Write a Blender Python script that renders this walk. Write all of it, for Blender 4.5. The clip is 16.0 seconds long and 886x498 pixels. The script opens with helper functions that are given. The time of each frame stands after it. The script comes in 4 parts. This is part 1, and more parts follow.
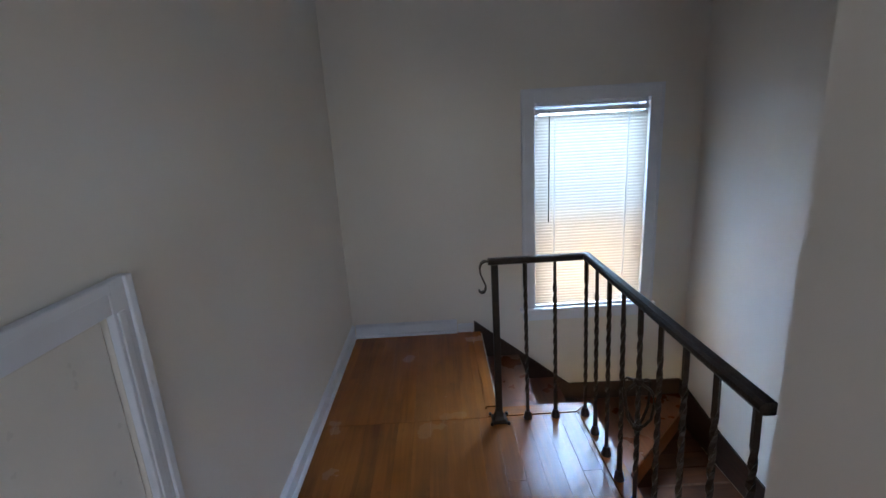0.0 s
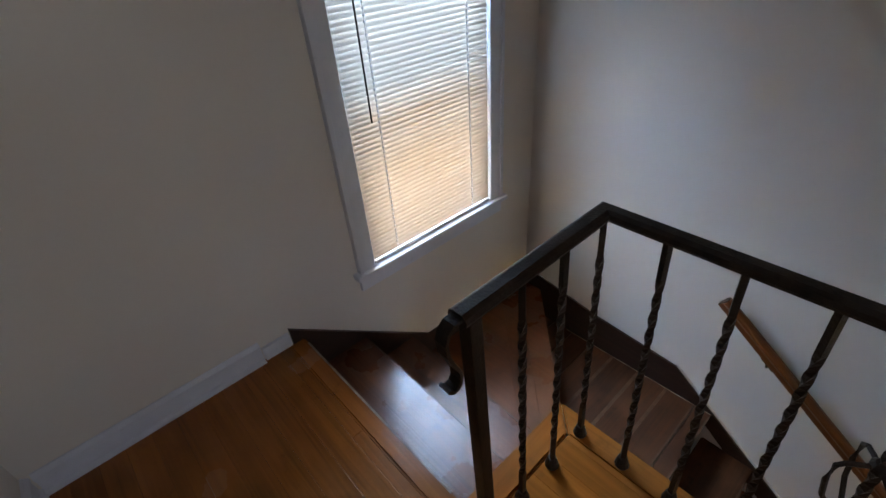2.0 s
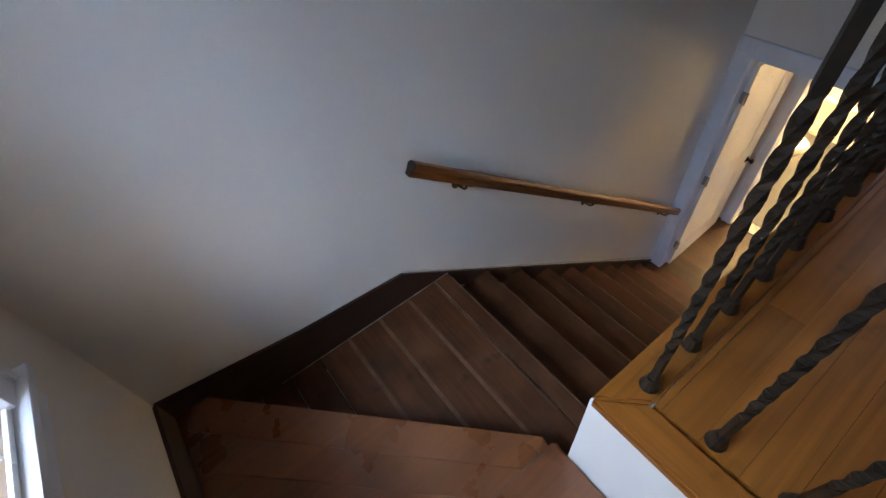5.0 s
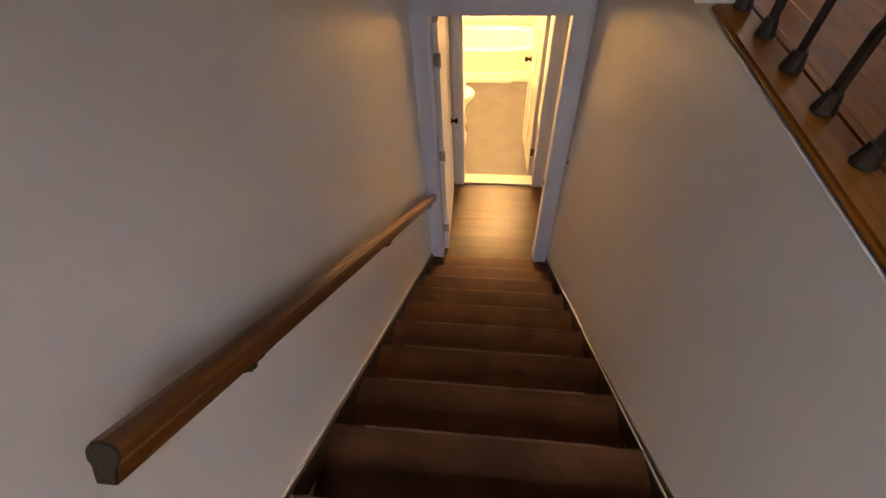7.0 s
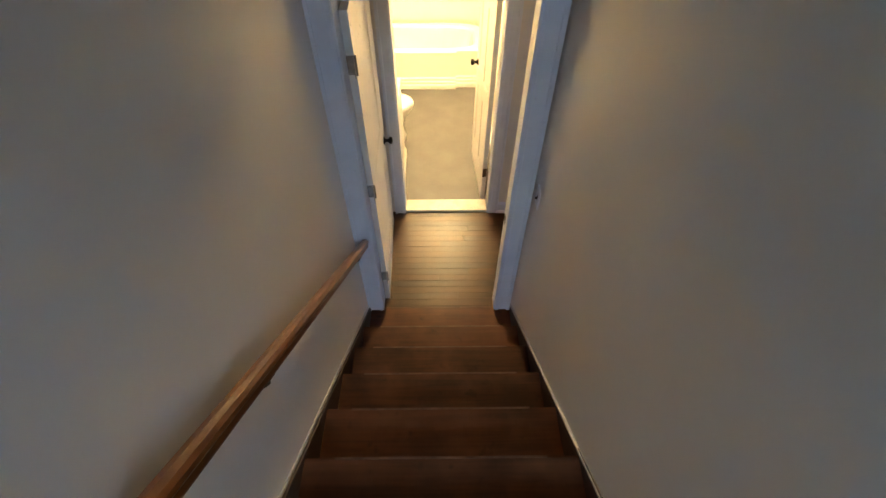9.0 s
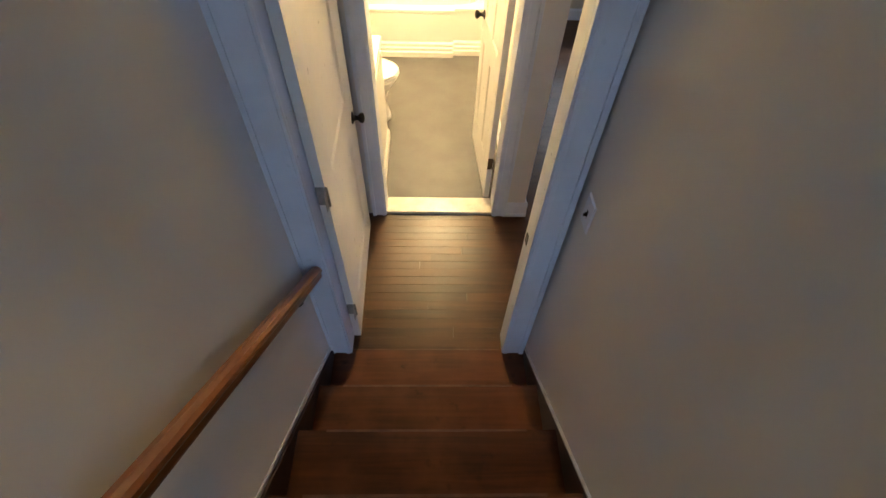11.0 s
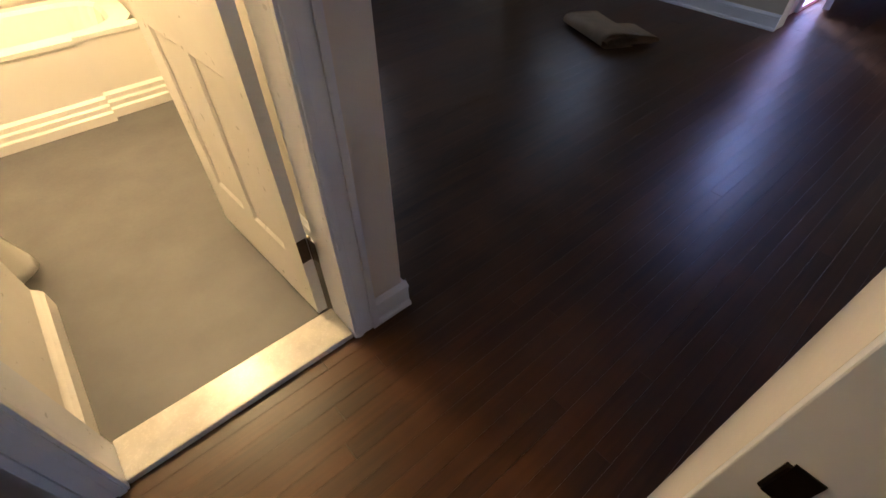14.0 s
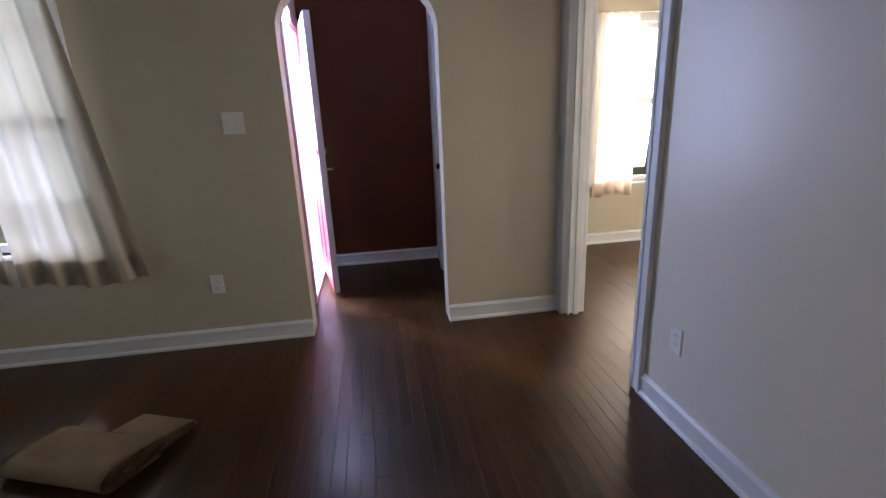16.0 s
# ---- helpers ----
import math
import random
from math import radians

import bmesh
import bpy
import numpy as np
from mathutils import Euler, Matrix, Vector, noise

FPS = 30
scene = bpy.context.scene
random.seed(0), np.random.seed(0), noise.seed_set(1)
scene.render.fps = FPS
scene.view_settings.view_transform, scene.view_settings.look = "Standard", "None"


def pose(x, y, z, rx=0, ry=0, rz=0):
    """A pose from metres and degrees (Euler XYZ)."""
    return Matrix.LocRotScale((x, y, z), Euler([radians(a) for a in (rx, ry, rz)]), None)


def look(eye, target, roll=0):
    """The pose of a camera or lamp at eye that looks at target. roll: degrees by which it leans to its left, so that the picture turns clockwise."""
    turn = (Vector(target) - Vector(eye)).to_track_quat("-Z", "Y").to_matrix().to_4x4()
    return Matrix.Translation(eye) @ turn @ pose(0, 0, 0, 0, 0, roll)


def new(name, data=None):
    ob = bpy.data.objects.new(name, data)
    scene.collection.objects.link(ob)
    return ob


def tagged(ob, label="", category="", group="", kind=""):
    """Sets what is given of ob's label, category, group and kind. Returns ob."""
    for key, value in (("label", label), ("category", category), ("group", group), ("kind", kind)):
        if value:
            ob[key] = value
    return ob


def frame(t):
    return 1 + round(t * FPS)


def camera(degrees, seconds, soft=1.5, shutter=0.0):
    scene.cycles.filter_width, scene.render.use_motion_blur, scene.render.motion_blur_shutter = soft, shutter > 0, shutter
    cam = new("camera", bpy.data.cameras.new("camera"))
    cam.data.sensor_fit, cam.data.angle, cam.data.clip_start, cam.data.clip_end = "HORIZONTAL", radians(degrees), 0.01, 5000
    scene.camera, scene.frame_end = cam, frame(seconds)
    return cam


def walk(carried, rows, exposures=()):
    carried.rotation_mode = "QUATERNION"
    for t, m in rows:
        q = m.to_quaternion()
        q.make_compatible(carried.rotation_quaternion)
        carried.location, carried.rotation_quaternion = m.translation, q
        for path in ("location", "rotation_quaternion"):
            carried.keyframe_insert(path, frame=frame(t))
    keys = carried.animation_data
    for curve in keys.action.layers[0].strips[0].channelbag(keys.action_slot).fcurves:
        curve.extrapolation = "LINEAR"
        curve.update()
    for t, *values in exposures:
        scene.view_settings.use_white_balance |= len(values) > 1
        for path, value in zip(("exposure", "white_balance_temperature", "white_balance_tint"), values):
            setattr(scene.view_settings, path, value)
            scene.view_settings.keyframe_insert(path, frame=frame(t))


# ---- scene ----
PATH = [
    (0, (-0.742, -1.822, 4.147), (-0.738, 0.111, 3.638), -3.3),
    (0.5, (-0.780, -1.400, 4.146), (-0.645, 0.482, 3.482), -2.8),
    (1, (-0.919, -1.022, 4.146), (-0.468, 0.754, 3.344), -1.7),
    (1.5, (-0.931, -0.572, 4.125), (-0.172, 1.006, 3.158), -3.9),
    (2, (-0.904, -0.181, 4.087), (0.141, 1.057, 2.915), -4.6),
    (2.5, (-0.882, 0.166, 4.034), (0.355, 0.972, 2.686), -4.8),
    (3, (-0.737, 0.441, 3.985), (0.619, 0.820, 2.565), -4.3),
    (3.5, (-0.617, 0.672, 3.946), (0.739, 0.633, 2.476), -3.0),
    (3.7, (-0.557, 0.755, 3.946), (0.773, 0.577, 2.462), -3.8),
    (5.8, (0.140, 0.670, 3.490), (0.997, -0.271, 1.947), -11.4),
    (6, (0.235, 0.552, 3.473), (0.981, -0.452, 1.912), -12.3),
    (6.5, (0.437, 0.450, 3.350), (0.905, -0.696, 1.779), -8.3),
    (7, (0.525, 0.242, 3.190), (0.718, -1.044, 1.671), -3.8),
    (7.5, (0.581, -0.020, 3.124), (0.594, -1.290, 1.579), 0.6),
    (8, (0.617, -0.209, 3.088), (0.576, -1.470, 1.536), 2.0),
    (8.5, (0.543, -0.375, 2.930), (0.519, -1.652, 1.392), 1.4),
    (9, (0.513, -0.544, 2.799), (0.496, -1.846, 1.281), 0.2),
    (11.5, (0.495, -1.499, 2.067), (0.443, -2.721, 0.484), 2.4),
    (12, (0.544, -1.719, 1.881), (0.514, -2.924, 0.285), 1.4),
    (12.5, (0.519, -1.931, 1.705), (0.444, -3.154, 0.125), 2.3),
    (13, (0.502, -2.174, 1.577), (0.342, -3.397, 0.002), 0.3),
    (13.5, (0.501, -2.364, 1.417), (0.166, -3.446, -0.231), 1.1),
    (14, (0.428, -2.531, 1.287), (-0.481, -3.590, -0.145), -0.2),
    (14.5, (0.264, -2.764, 1.246), (-1.186, -3.513, 0.090), -1.4),
    (15, (-0.003, -2.917, 1.243), (-1.830, -3.182, 0.472), -1.0),
    (15.5, (-0.382, -3.022, 1.278), (-2.277, -3.073, 0.640), -1.5),
    (16, (-0.875, -3.116, 1.322), (-2.778, -2.843, 0.770), -2.5),
]
cam = camera(88.4, 16.0)
EXPOSURES = [
    (0, 1.2, 6100, 11), (0.5, 1.28, 6300, 12), (1, 1.42, 6600, 16), (1.5, 1.25, 6700, 16), (2, 0.88, 6700, 15), (2.5, 0.8, 6600, 14), (3, 1.0, 6500, 13), (3.5, 0.86, 6200, 12), (5.8, 0.95, 6700, 18), (6, 0.93, 6800, 20), (6.5, 0.5, 8400, 36), (7, 0.95, 9300, 30), (8, 1.05, 7900, 20), (8.5, 1.2, 6700, 11), (9, 0.95, 6600, 9), (11.5, 0.68, 5900, 10),
    (12.5, 0.4, 5800, 10), (13, 0.3, 6200, 14), (13.5, 0.1, 6200, 16), (14, 0.18, 5900, 16), (14.5, 0.32, 4900, 6), (15, 0.72, 5500, 10), (15.5, 0.62, 6300, 11), (16, 0.4, 7700, 12),
]
walk(cam, [(t, look(e, g, r)) for t, e, g, r in PATH], EXPOSURES)

# world, sun and the daylight at each opening, with two added fills
H = 2.6965          # upper floor
R, G = 0.2085, 0.263  # riser and going of the straight flight
UPC, LOC = 5.21, 2.40
GF = 0.184          # the ground-floor rooms are set out from this y

world = bpy.data.worlds.new("sky")
scene.world = world
world.use_nodes = True
wn = world.node_tree.nodes
sky = wn.new("ShaderNodeTexSky")
sky.sky_type, sky.sun_disc = "NISHITA", False
sky.sun_elevation, sky.sun_rotation = radians(38), radians(200)
world.node_tree.links.new(sky.outputs[0], wn["Background"].inputs[0])
wn["Background"].inputs[1].default_value = 0.12

sun = new("sun", bpy.data.lights.new("sun", "SUN"))
sun.data.energy, sun.data.angle, sun.data.color = 1.5, radians(6), (1, 0.95, 0.88)
sun.matrix_world = look((-20, -18, 20), (0, 0, 0))


def area(name, eye, target, w, h, watts, colour):
    ob = new(name, bpy.data.lights.new(name, "AREA"))
    ob.data.shape, ob.data.size, ob.data.size_y = "RECTANGLE", w, h
    ob.data.energy, ob.data.color = watts, colour
    ob.matrix_world = look(eye, target)
    return ob


DAY = (0.70, 0.84, 1.0)
area("daylight_stair_upper", (0.285, 2.05, 4.516), (0.285, 0.7, 3.216), 1.3, 1.1, 128, (0.45, 0.69, 1.0))
area("daylight_stair_lower", (0.285, 1.7, 3.117), (0.285, 0, 3.216), 0.9, 0.6, 14, (1.0, 0.82, 0.6))
# added fill behind the landing, lifts the upper walls; no known source
area("fill_landing", (-0.75, -3.716, 3.966), (-0.7, 1.27, 3.667), 0.9, 1.5, 5.0, (0.9, 0.94, 1.0))
area("daylight_living", (-5.0, -5.52, 1.75), (0, -4.82, 1.0), 2.6, 1.9, 125, (0.58, 0.75, 1.0))
# weak side fill, added to brighten the stair-side wall of the living room
area("fill_living_side", (-1.35, -6.57, 1.45), (-1.4, -1.89, 1.0), 1.2, 1.6, 4, DAY)
area("daylight_front_door", (-4.75, -4.17, 1.4), (-3.1, -2.72, 0.0), 0.9, 1.9, 235, (0.38, 0.52, 1.0))
area("daylight_room", (-5.6, -0.57, 1.45), (-3, -0.99, 1.0), 0.9, 1.5, 55, (1.0, 0.96, 0.9))
area("daylight_room_end", (-2.55, 2.13, 1.5), (-3.3, -1.89, 1.0), 1.0, 1.4, 105, (1.0, 0.95, 0.85))


# ---- materials ----
def material(name, colour, rough=0.5, metal=0.0, vary=0.06, scale=3.0, bump=0.05, fine=120.0, spec=0.5, colour2=None):
    """Paint, plaster or metal with broad mottling and fine relief."""
    m = bpy.data.materials.new(name)
    m.use_nodes = True
    n, l = m.node_tree.nodes, m.node_tree.links
    b = n["Principled BSDF"]
    b.inputs["Roughness"].default_value, b.inputs["Metallic"].default_value = rough, metal
    b.inputs["Specular IOR Level"].default_value = spec
    geo = n.new("ShaderNodeNewGeometry")
    big, small = n.new("ShaderNodeTexNoise"), n.new("ShaderNodeTexNoise")
    big.inputs["Scale"].default_value, big.inputs["Detail"].default_value = scale, 5
    small.inputs["Scale"].default_value, small.inputs["Detail"].default_value = fine, 3
    l.new(geo.outputs["Position"], big.inputs["Vector"])
    l.new(geo.outputs["Position"], small.inputs["Vector"])
    ramp = n.new("ShaderNodeMapRange")
    ramp.inputs["From Min"].default_value, ramp.inputs["From Max"].default_value = 0.3, 0.7
    l.new(big.outputs["Fac"], ramp.inputs["Value"])
    mix = n.new("ShaderNodeMix")
    mix.data_type = "RGBA"
    other = colour2 or [c * (1 - 2 * vary) for c in colour]
    mix.inputs["A"].default_value = (*other, 1)
    mix.inputs["B"].default_value = (*colour, 1)
    l.new(ramp.outputs["Result"], mix.inputs["Factor"])
    l.new(mix.outputs["Result"], b.inputs["Base Color"])
    r = n.new("ShaderNodeMapRange")
    r.inputs["To Min"].default_value, r.inputs["To Max"].default_value = max(rough - 0.08, 0.02), min(rough + 0.1, 1)
    l.new(small.outputs["Fac"], r.inputs["Value"])
    l.new(r.outputs["Result"], b.inputs["Roughness"])
    if bump:
        bp = n.new("ShaderNodeBump")
        bp.inputs["Strength"].default_value, bp.inputs["Distance"].default_value = bump, 0.004
        l.new(small.outputs["Fac"], bp.inputs["Height"])
        l.new(bp.outputs["Normal"], b.inputs["Normal"])
    return m


def wood(name, dark, light, along, rough=0.3, worn=0.0, random_amount=0.5, spec=0.5, wear_colour=(0.3, 0.22, 0.15), coat=0.0, mottle=1.7, stain=0.0):
    """Grained boards: along is the axis of the grain."""
    m = bpy.data.materials.new(name)
    m.use_nodes = True
    n, l = m.node_tree.nodes, m.node_tree.links
    b = n["Principled BSDF"]
    b.inputs["Specular IOR Level"].default_value = spec
    geo, info = n.new("ShaderNodeNewGeometry"), n.new("ShaderNodeObjectInfo")
    off = n.new("ShaderNodeVectorMath")
    off.operation = "MULTIPLY_ADD"
    comb = n.new("ShaderNodeCombineXYZ")
    for k in range(3):
        l.new(info.outputs["Random"], comb.inputs[k])
    off.inputs[1].default_value = (7, 11, 5)
    l.new(comb.outputs[0], off.inputs[0])
    l.new(geo.outputs["Position"], off.inputs[2])
    mp = n.new("ShaderNodeMapping")
    mp.inputs["Scale"].default_value = [1.6 if k == along else 38.0 for k in range(3)]
    l.new(off.outputs[0], mp.inputs["Vector"])
    grain = n.new("ShaderNodeTexNoise")
    grain.inputs["Scale"].default_value, grain.inputs["Detail"].default_value, grain.inputs["Distortion"].default_value = 1.0, 6, 1.2
    l.new(mp.outputs[0], grain.inputs["Vector"])
    mp2 = n.new("ShaderNodeMapping")
    mp2.inputs["Scale"].default_value = [0.8 if k == along else 7.0 for k in range(3)]
    l.new(off.outputs[0], mp2.inputs["Vector"])
    broad = n.new("ShaderNodeTexNoise")
    broad.inputs["Scale"].default_value, broad.inputs["Detail"].default_value = 1.0, 4
    l.new(mp2.outputs[0], broad.inputs["Vector"])
    add = n.new("ShaderNodeMath")
    add.operation = "ADD"
    l.new(grain.outputs["Fac"], add.inputs[0])
    l.new(broad.outputs["Fac"], add.inputs[1])
    add2 = n.new("ShaderNodeMath")
    add2.operation = "MULTIPLY_ADD"
    add2.inputs[1].default_value = random_amount
    l.new(info.outputs["Random"], add2.inputs[0])
    l.new(add.outputs[0], add2.inputs[2])
    ramp = n.new("ShaderNodeMapRange")
    ramp.inputs["From Min"].default_value, ramp.inputs["From Max"].default_value = 0.7, 1.35 + random_amount
    l.new(add2.outputs[0], ramp.inputs["Value"])
    mix = n.new("ShaderNodeMix")
    mix.data_type = "RGBA"
    mix.inputs["A"].default_value, mix.inputs["B"].default_value = (*dark, 1), (*light, 1)
    l.new(ramp.outputs["Result"], mix.inputs["Factor"])
    out = mix.outputs["Result"]
    patch = n.new("ShaderNodeTexNoise")
    patch.inputs["Scale"].default_value, patch.inputs["Detail"].default_value = mottle, 5
    l.new(geo.outputs["Position"], patch.inputs["Vector"])
    if worn:
        wr = n.new("ShaderNodeMapRange")
        wr.inputs["From Min"].default_value, wr.inputs["From Max"].default_value = 0.42, 0.85
        wr.inputs["To Max"].default_value = worn
        l.new(patch.outputs["Fac"], wr.inputs["Value"])
        wm = n.new("ShaderNodeMix")
        wm.data_type = "RGBA"
        wm.inputs["B"].default_value = (*wear_colour, 1)
        l.new(out, wm.inputs["A"])
        l.new(wr.outputs["Result"], wm.inputs["Factor"])
        out = wm.outputs["Result"]
    if stain:
        # dark spots and traffic stains
        for scale, lo, hi, depth in ((4.2, 0.52, 0.80, 0.8), (15.0, 0.64, 0.80, 1.0)):
            sn, sr, sm = n.new("ShaderNodeTexNoise"), n.new("ShaderNodeMapRange"), n.new("ShaderNodeMix")
            sn.inputs["Scale"].default_value, sn.inputs["Detail"].default_value = scale, 3
            l.new(off.outputs[0], sn.inputs["Vector"])
            sr.inputs["From Min"].default_value, sr.inputs["From Max"].default_value, sr.inputs["To Max"].default_value = lo, hi, stain * depth
            l.new(sn.outputs["Fac"], sr.inputs["Value"])
            sm.data_type = "RGBA"
            sm.inputs["B"].default_value = (*[c * 0.45 for c in dark], 1)
            l.new(out, sm.inputs["A"])
            l.new(sr.outputs["Result"], sm.inputs["Factor"])
            out = sm.outputs["Result"]
    l.new(out, b.inputs["Base Color"])
    rr = n.new("ShaderNodeMapRange")
    rr.inputs["From Min"].default_value, rr.inputs["From Max"].default_value = 0.3, 0.7
    rr.inputs["To Min"].default_value, rr.inputs["To Max"].default_value = rough - 0.03, rough + 0.08
    l.new(patch.outputs["Fac"], rr.inputs["Value"])
    l.new(rr.outputs["Result"], b.inputs["Roughness"])
    b.inputs["Coat Weight"].default_value, b.inputs["Coat Roughness"].default_value = coat, 0.12
    bp = n.new("ShaderNodeBump")
    bp.inputs["Strength"].default_value, bp.inputs["Distance"].default_value = 0.18, 0.003
    l.new(grain.outputs["Fac"], bp.inputs["Height"])
    l.new(bp.outputs["Normal"], b.inputs["Normal"])
    return m


def sheer(name, colour, through_light, rough=0.8, clear=0.0):
    """Thin cloth or plastic that lets light through."""
    m = bpy.data.materials.new(name)
    m.use_nodes = True
    n, l = m.node_tree.nodes, m.node_tree.links
    b, out = n["Principled BSDF"], n["Material Output"]
    b.inputs["Base Color"].default_value, b.inputs["Roughness"].default_value = (*colour, 1), rough
    tr, mx = n.new("ShaderNodeBsdfTranslucent"), n.new("ShaderNodeMixShader")
    geo, ns, mr, cm = n.new("ShaderNodeNewGeometry"), n.new("ShaderNodeTexNoise"), n.new("ShaderNodeMapRange"), n.new("ShaderNodeMix")
    ns.inputs["Scale"].default_value = 9
    l.new(geo.outputs["Position"], ns.inputs["Vector"])
    mr.inputs["To Min"].default_value, mr.inputs["To Max"].default_value = through_light - 0.06, through_light + 0.06
    l.new(ns.outputs["Fac"], mr.inputs["Value"])
    l.new(mr.outputs["Result"], mx.inputs[0])
    cm.data_type = "RGBA"
    cm.inputs["A"].default_value, cm.inputs["B"].default_value = (*colour, 1), (*[c * 0.9 for c in colour], 1)
    l.new(ns.outputs["Fac"], cm.inputs["Factor"])
    l.new(cm.outputs["Result"], tr.inputs["Color"])
    l.new(b.outputs[0], mx.inputs[1])
    l.new(tr.outputs[0], mx.inputs[2])
    if clear:
        op, m2 = n.new("ShaderNodeBsdfTransparent"), n.new("ShaderNodeMixShader")
        m2.inputs[0].default_value = clear
        l.new(mx.outputs[0], m2.inputs[1])
        l.new(op.outputs[0], m2.inputs[2])
        mx = m2
    l.new(mx.outputs[0], out.inputs["Surface"])
    return m


def glass_material():
    m = bpy.data.materials.new("window_glass")
    m.use_nodes = True
    b = m.node_tree.nodes["Principled BSDF"]
    b.inputs["Transmission Weight"].default_value, b.inputs["Roughness"].default_value, b.inputs["IOR"].default_value = 1.0, 0.01, 1.45
    return m


def glowing(name, colour, strength):
    m = bpy.data.materials.new(name)
    m.use_nodes = True
    b = m.node_tree.nodes["Principled BSDF"]
    b.inputs["Emission Color"].default_value, b.inputs["Emission Strength"].default_value = (*colour, 1), strength
    return m


WALL = material("wall_paint", (0.74, 0.71, 0.665), 0.34, vary=0.035, scale=1.3, bump=0.09, fine=60)
# cream paint with the dim, warm light of these walls put into its colour
DIM_CREAM = material("dimmed_cream_wall_paint", (0.57, 0.53, 0.445), 0.4, vary=0.04, scale=1.3, bump=0.09, fine=60)
CEIL = material("ceiling_paint", (0.8, 0.79, 0.77), 0.8, vary=0.02)
# white paint; the blue cast of the skylight is mixed into its colour
TRIM = material("skylit_trim_paint", (0.725, 0.765, 0.845), 0.3, vary=0.05, scale=6, bump=0.14, fine=35)
DOORP = material("door_paint", (0.76, 0.75, 0.72), 0.3, vary=0.04, scale=4, bump=0.12, fine=30)
BROWN = material("brown_paint", (0.12, 0.034, 0.013), 0.55, vary=0.1, scale=2, spec=0.25)
RED = material("red_door_paint", (0.50, 0.03, 0.045), 0.35, vary=0.06)
IRON = material("painted_iron", (0.014, 0.010, 0.007), 0.45, 0.0, vary=0.2, scale=30, bump=0.35, fine=180, spec=0.28, colour2=(0.035, 0.021, 0.012))
BRACKET = material("bracket_metal", (0.16, 0.13, 0.09), 0.4, 0.9, vary=0.2, scale=40)
BLACKM = material("dark_bronze", (0.02, 0.017, 0.015), 0.3, 0.8, vary=0.2, scale=60)
HINGE = material("painted_hinge", (0.36, 0.35, 0.33), 0.35, 0.4, vary=0.2, scale=30)
CHROME = material("satin_nickel", (0.62, 0.6, 0.57), 0.25, 1.0, vary=0.05)
OAK = wood("landing_oak", (0.125, 0.036, 0.006), (0.43, 0.14, 0.020), 1, 0.20, 0.45, 0.3, spec=0.36, wear_colour=(0.46, 0.19, 0.048), mottle=3.2, stain=0.35)
OAKX = wood("landing_oak_cross", (0.12, 0.034, 0.006), (0.38, 0.12, 0.018), 0, 0.20, 0.45, 0.3, spec=0.36, wear_colour=(0.46, 0.19, 0.048), mottle=3.2, stain=0.35)
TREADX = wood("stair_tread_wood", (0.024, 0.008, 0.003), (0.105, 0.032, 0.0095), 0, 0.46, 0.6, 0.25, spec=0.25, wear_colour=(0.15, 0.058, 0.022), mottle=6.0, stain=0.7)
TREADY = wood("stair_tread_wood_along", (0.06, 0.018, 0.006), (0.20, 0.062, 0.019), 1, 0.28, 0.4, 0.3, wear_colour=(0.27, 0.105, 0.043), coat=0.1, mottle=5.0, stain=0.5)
STRING = wood("stair_stringer_wood", (0.015, 0.006, 0.004), (0.04, 0.016, 0.009), 1, 0.45, 0.1, 0.1)
DARKFLOOR = wood("dark_floor_boards", (0.018, 0.0085, 0.0035), (0.088, 0.036, 0.0115), 0, 0.31, 0.6, 0.28, spec=0.31, wear_colour=(0.125, 0.052, 0.017), mottle=3.0, stain=0.3)
RAILWOOD = material("handrail_wood", (0.20, 0.066, 0.013), 0.3, vary=0.2, scale=2.5, bump=0, fine=5, colour2=(0.13, 0.04, 0.008))
WORN = material("worn_nosing_wood", (0.135, 0.056, 0.024), 0.5, vary=0.3, scale=16, bump=0.2, fine=80, colour2=(0.05, 0.018, 0.007))
DUST = material("dust_in_joints", (0.42, 0.36, 0.28), 0.8, vary=0.2, scale=12, bump=0.1, colour2=(0.14, 0.09, 0.06))
CAULK = material("caulk", (0.62, 0.6, 0.56), 0.6, vary=0.1, scale=20)
VINYL = material("grey_vinyl", (0.108, 0.106, 0.108), 0.5, vary=0.14, scale=4.5, bump=0.08, fine=70, colour2=(0.078, 0.076, 0.078))
PORCELAIN = material("porcelain", (0.84, 0.83, 0.79), 0.08, vary=0.01, bump=0)
TUBWHITE = material("tub_enamel", (0.82, 0.8, 0.74), 0.16, vary=0.02, bump=0)
TILE = material("bath_tile", (0.8, 0.78, 0.7), 0.15, vary=0.03, bump=0)
MARBLE = material("marble_threshold", (0.74, 0.70, 0.60), 0.25, vary=0.12, scale=14, bump=0)
PLASTIC = material("plate_plastic", (0.80, 0.82, 0.86), 0.3, vary=0.02, bump=0)
SLAT = sheer("blind_slat", (0.54, 0.48, 0.40), 0.135, 0.45)
CURTAIN = sheer("curtain_cloth", (0.50, 0.44, 0.36), 0.27, clear=0.02)
CURTAINW = sheer("pale_curtain_cloth", (0.78, 0.70, 0.66), 0.55)
GLASS = glass_material()
PAPER = material("kraft_paper", (0.60, 0.46, 0.29), 0.75, vary=0.08, scale=9, bump=0.3, fine=50)
VENT = material("register_metal", (0.23, 0.25, 0.21), 0.4, 0.4, vary=0.1, scale=20)
# near-black colour that stands in for shade inside gaps and slots
DARK = material("gap_shade", (0.01, 0.01, 0.01), 0.9, vary=0.1, bump=0)
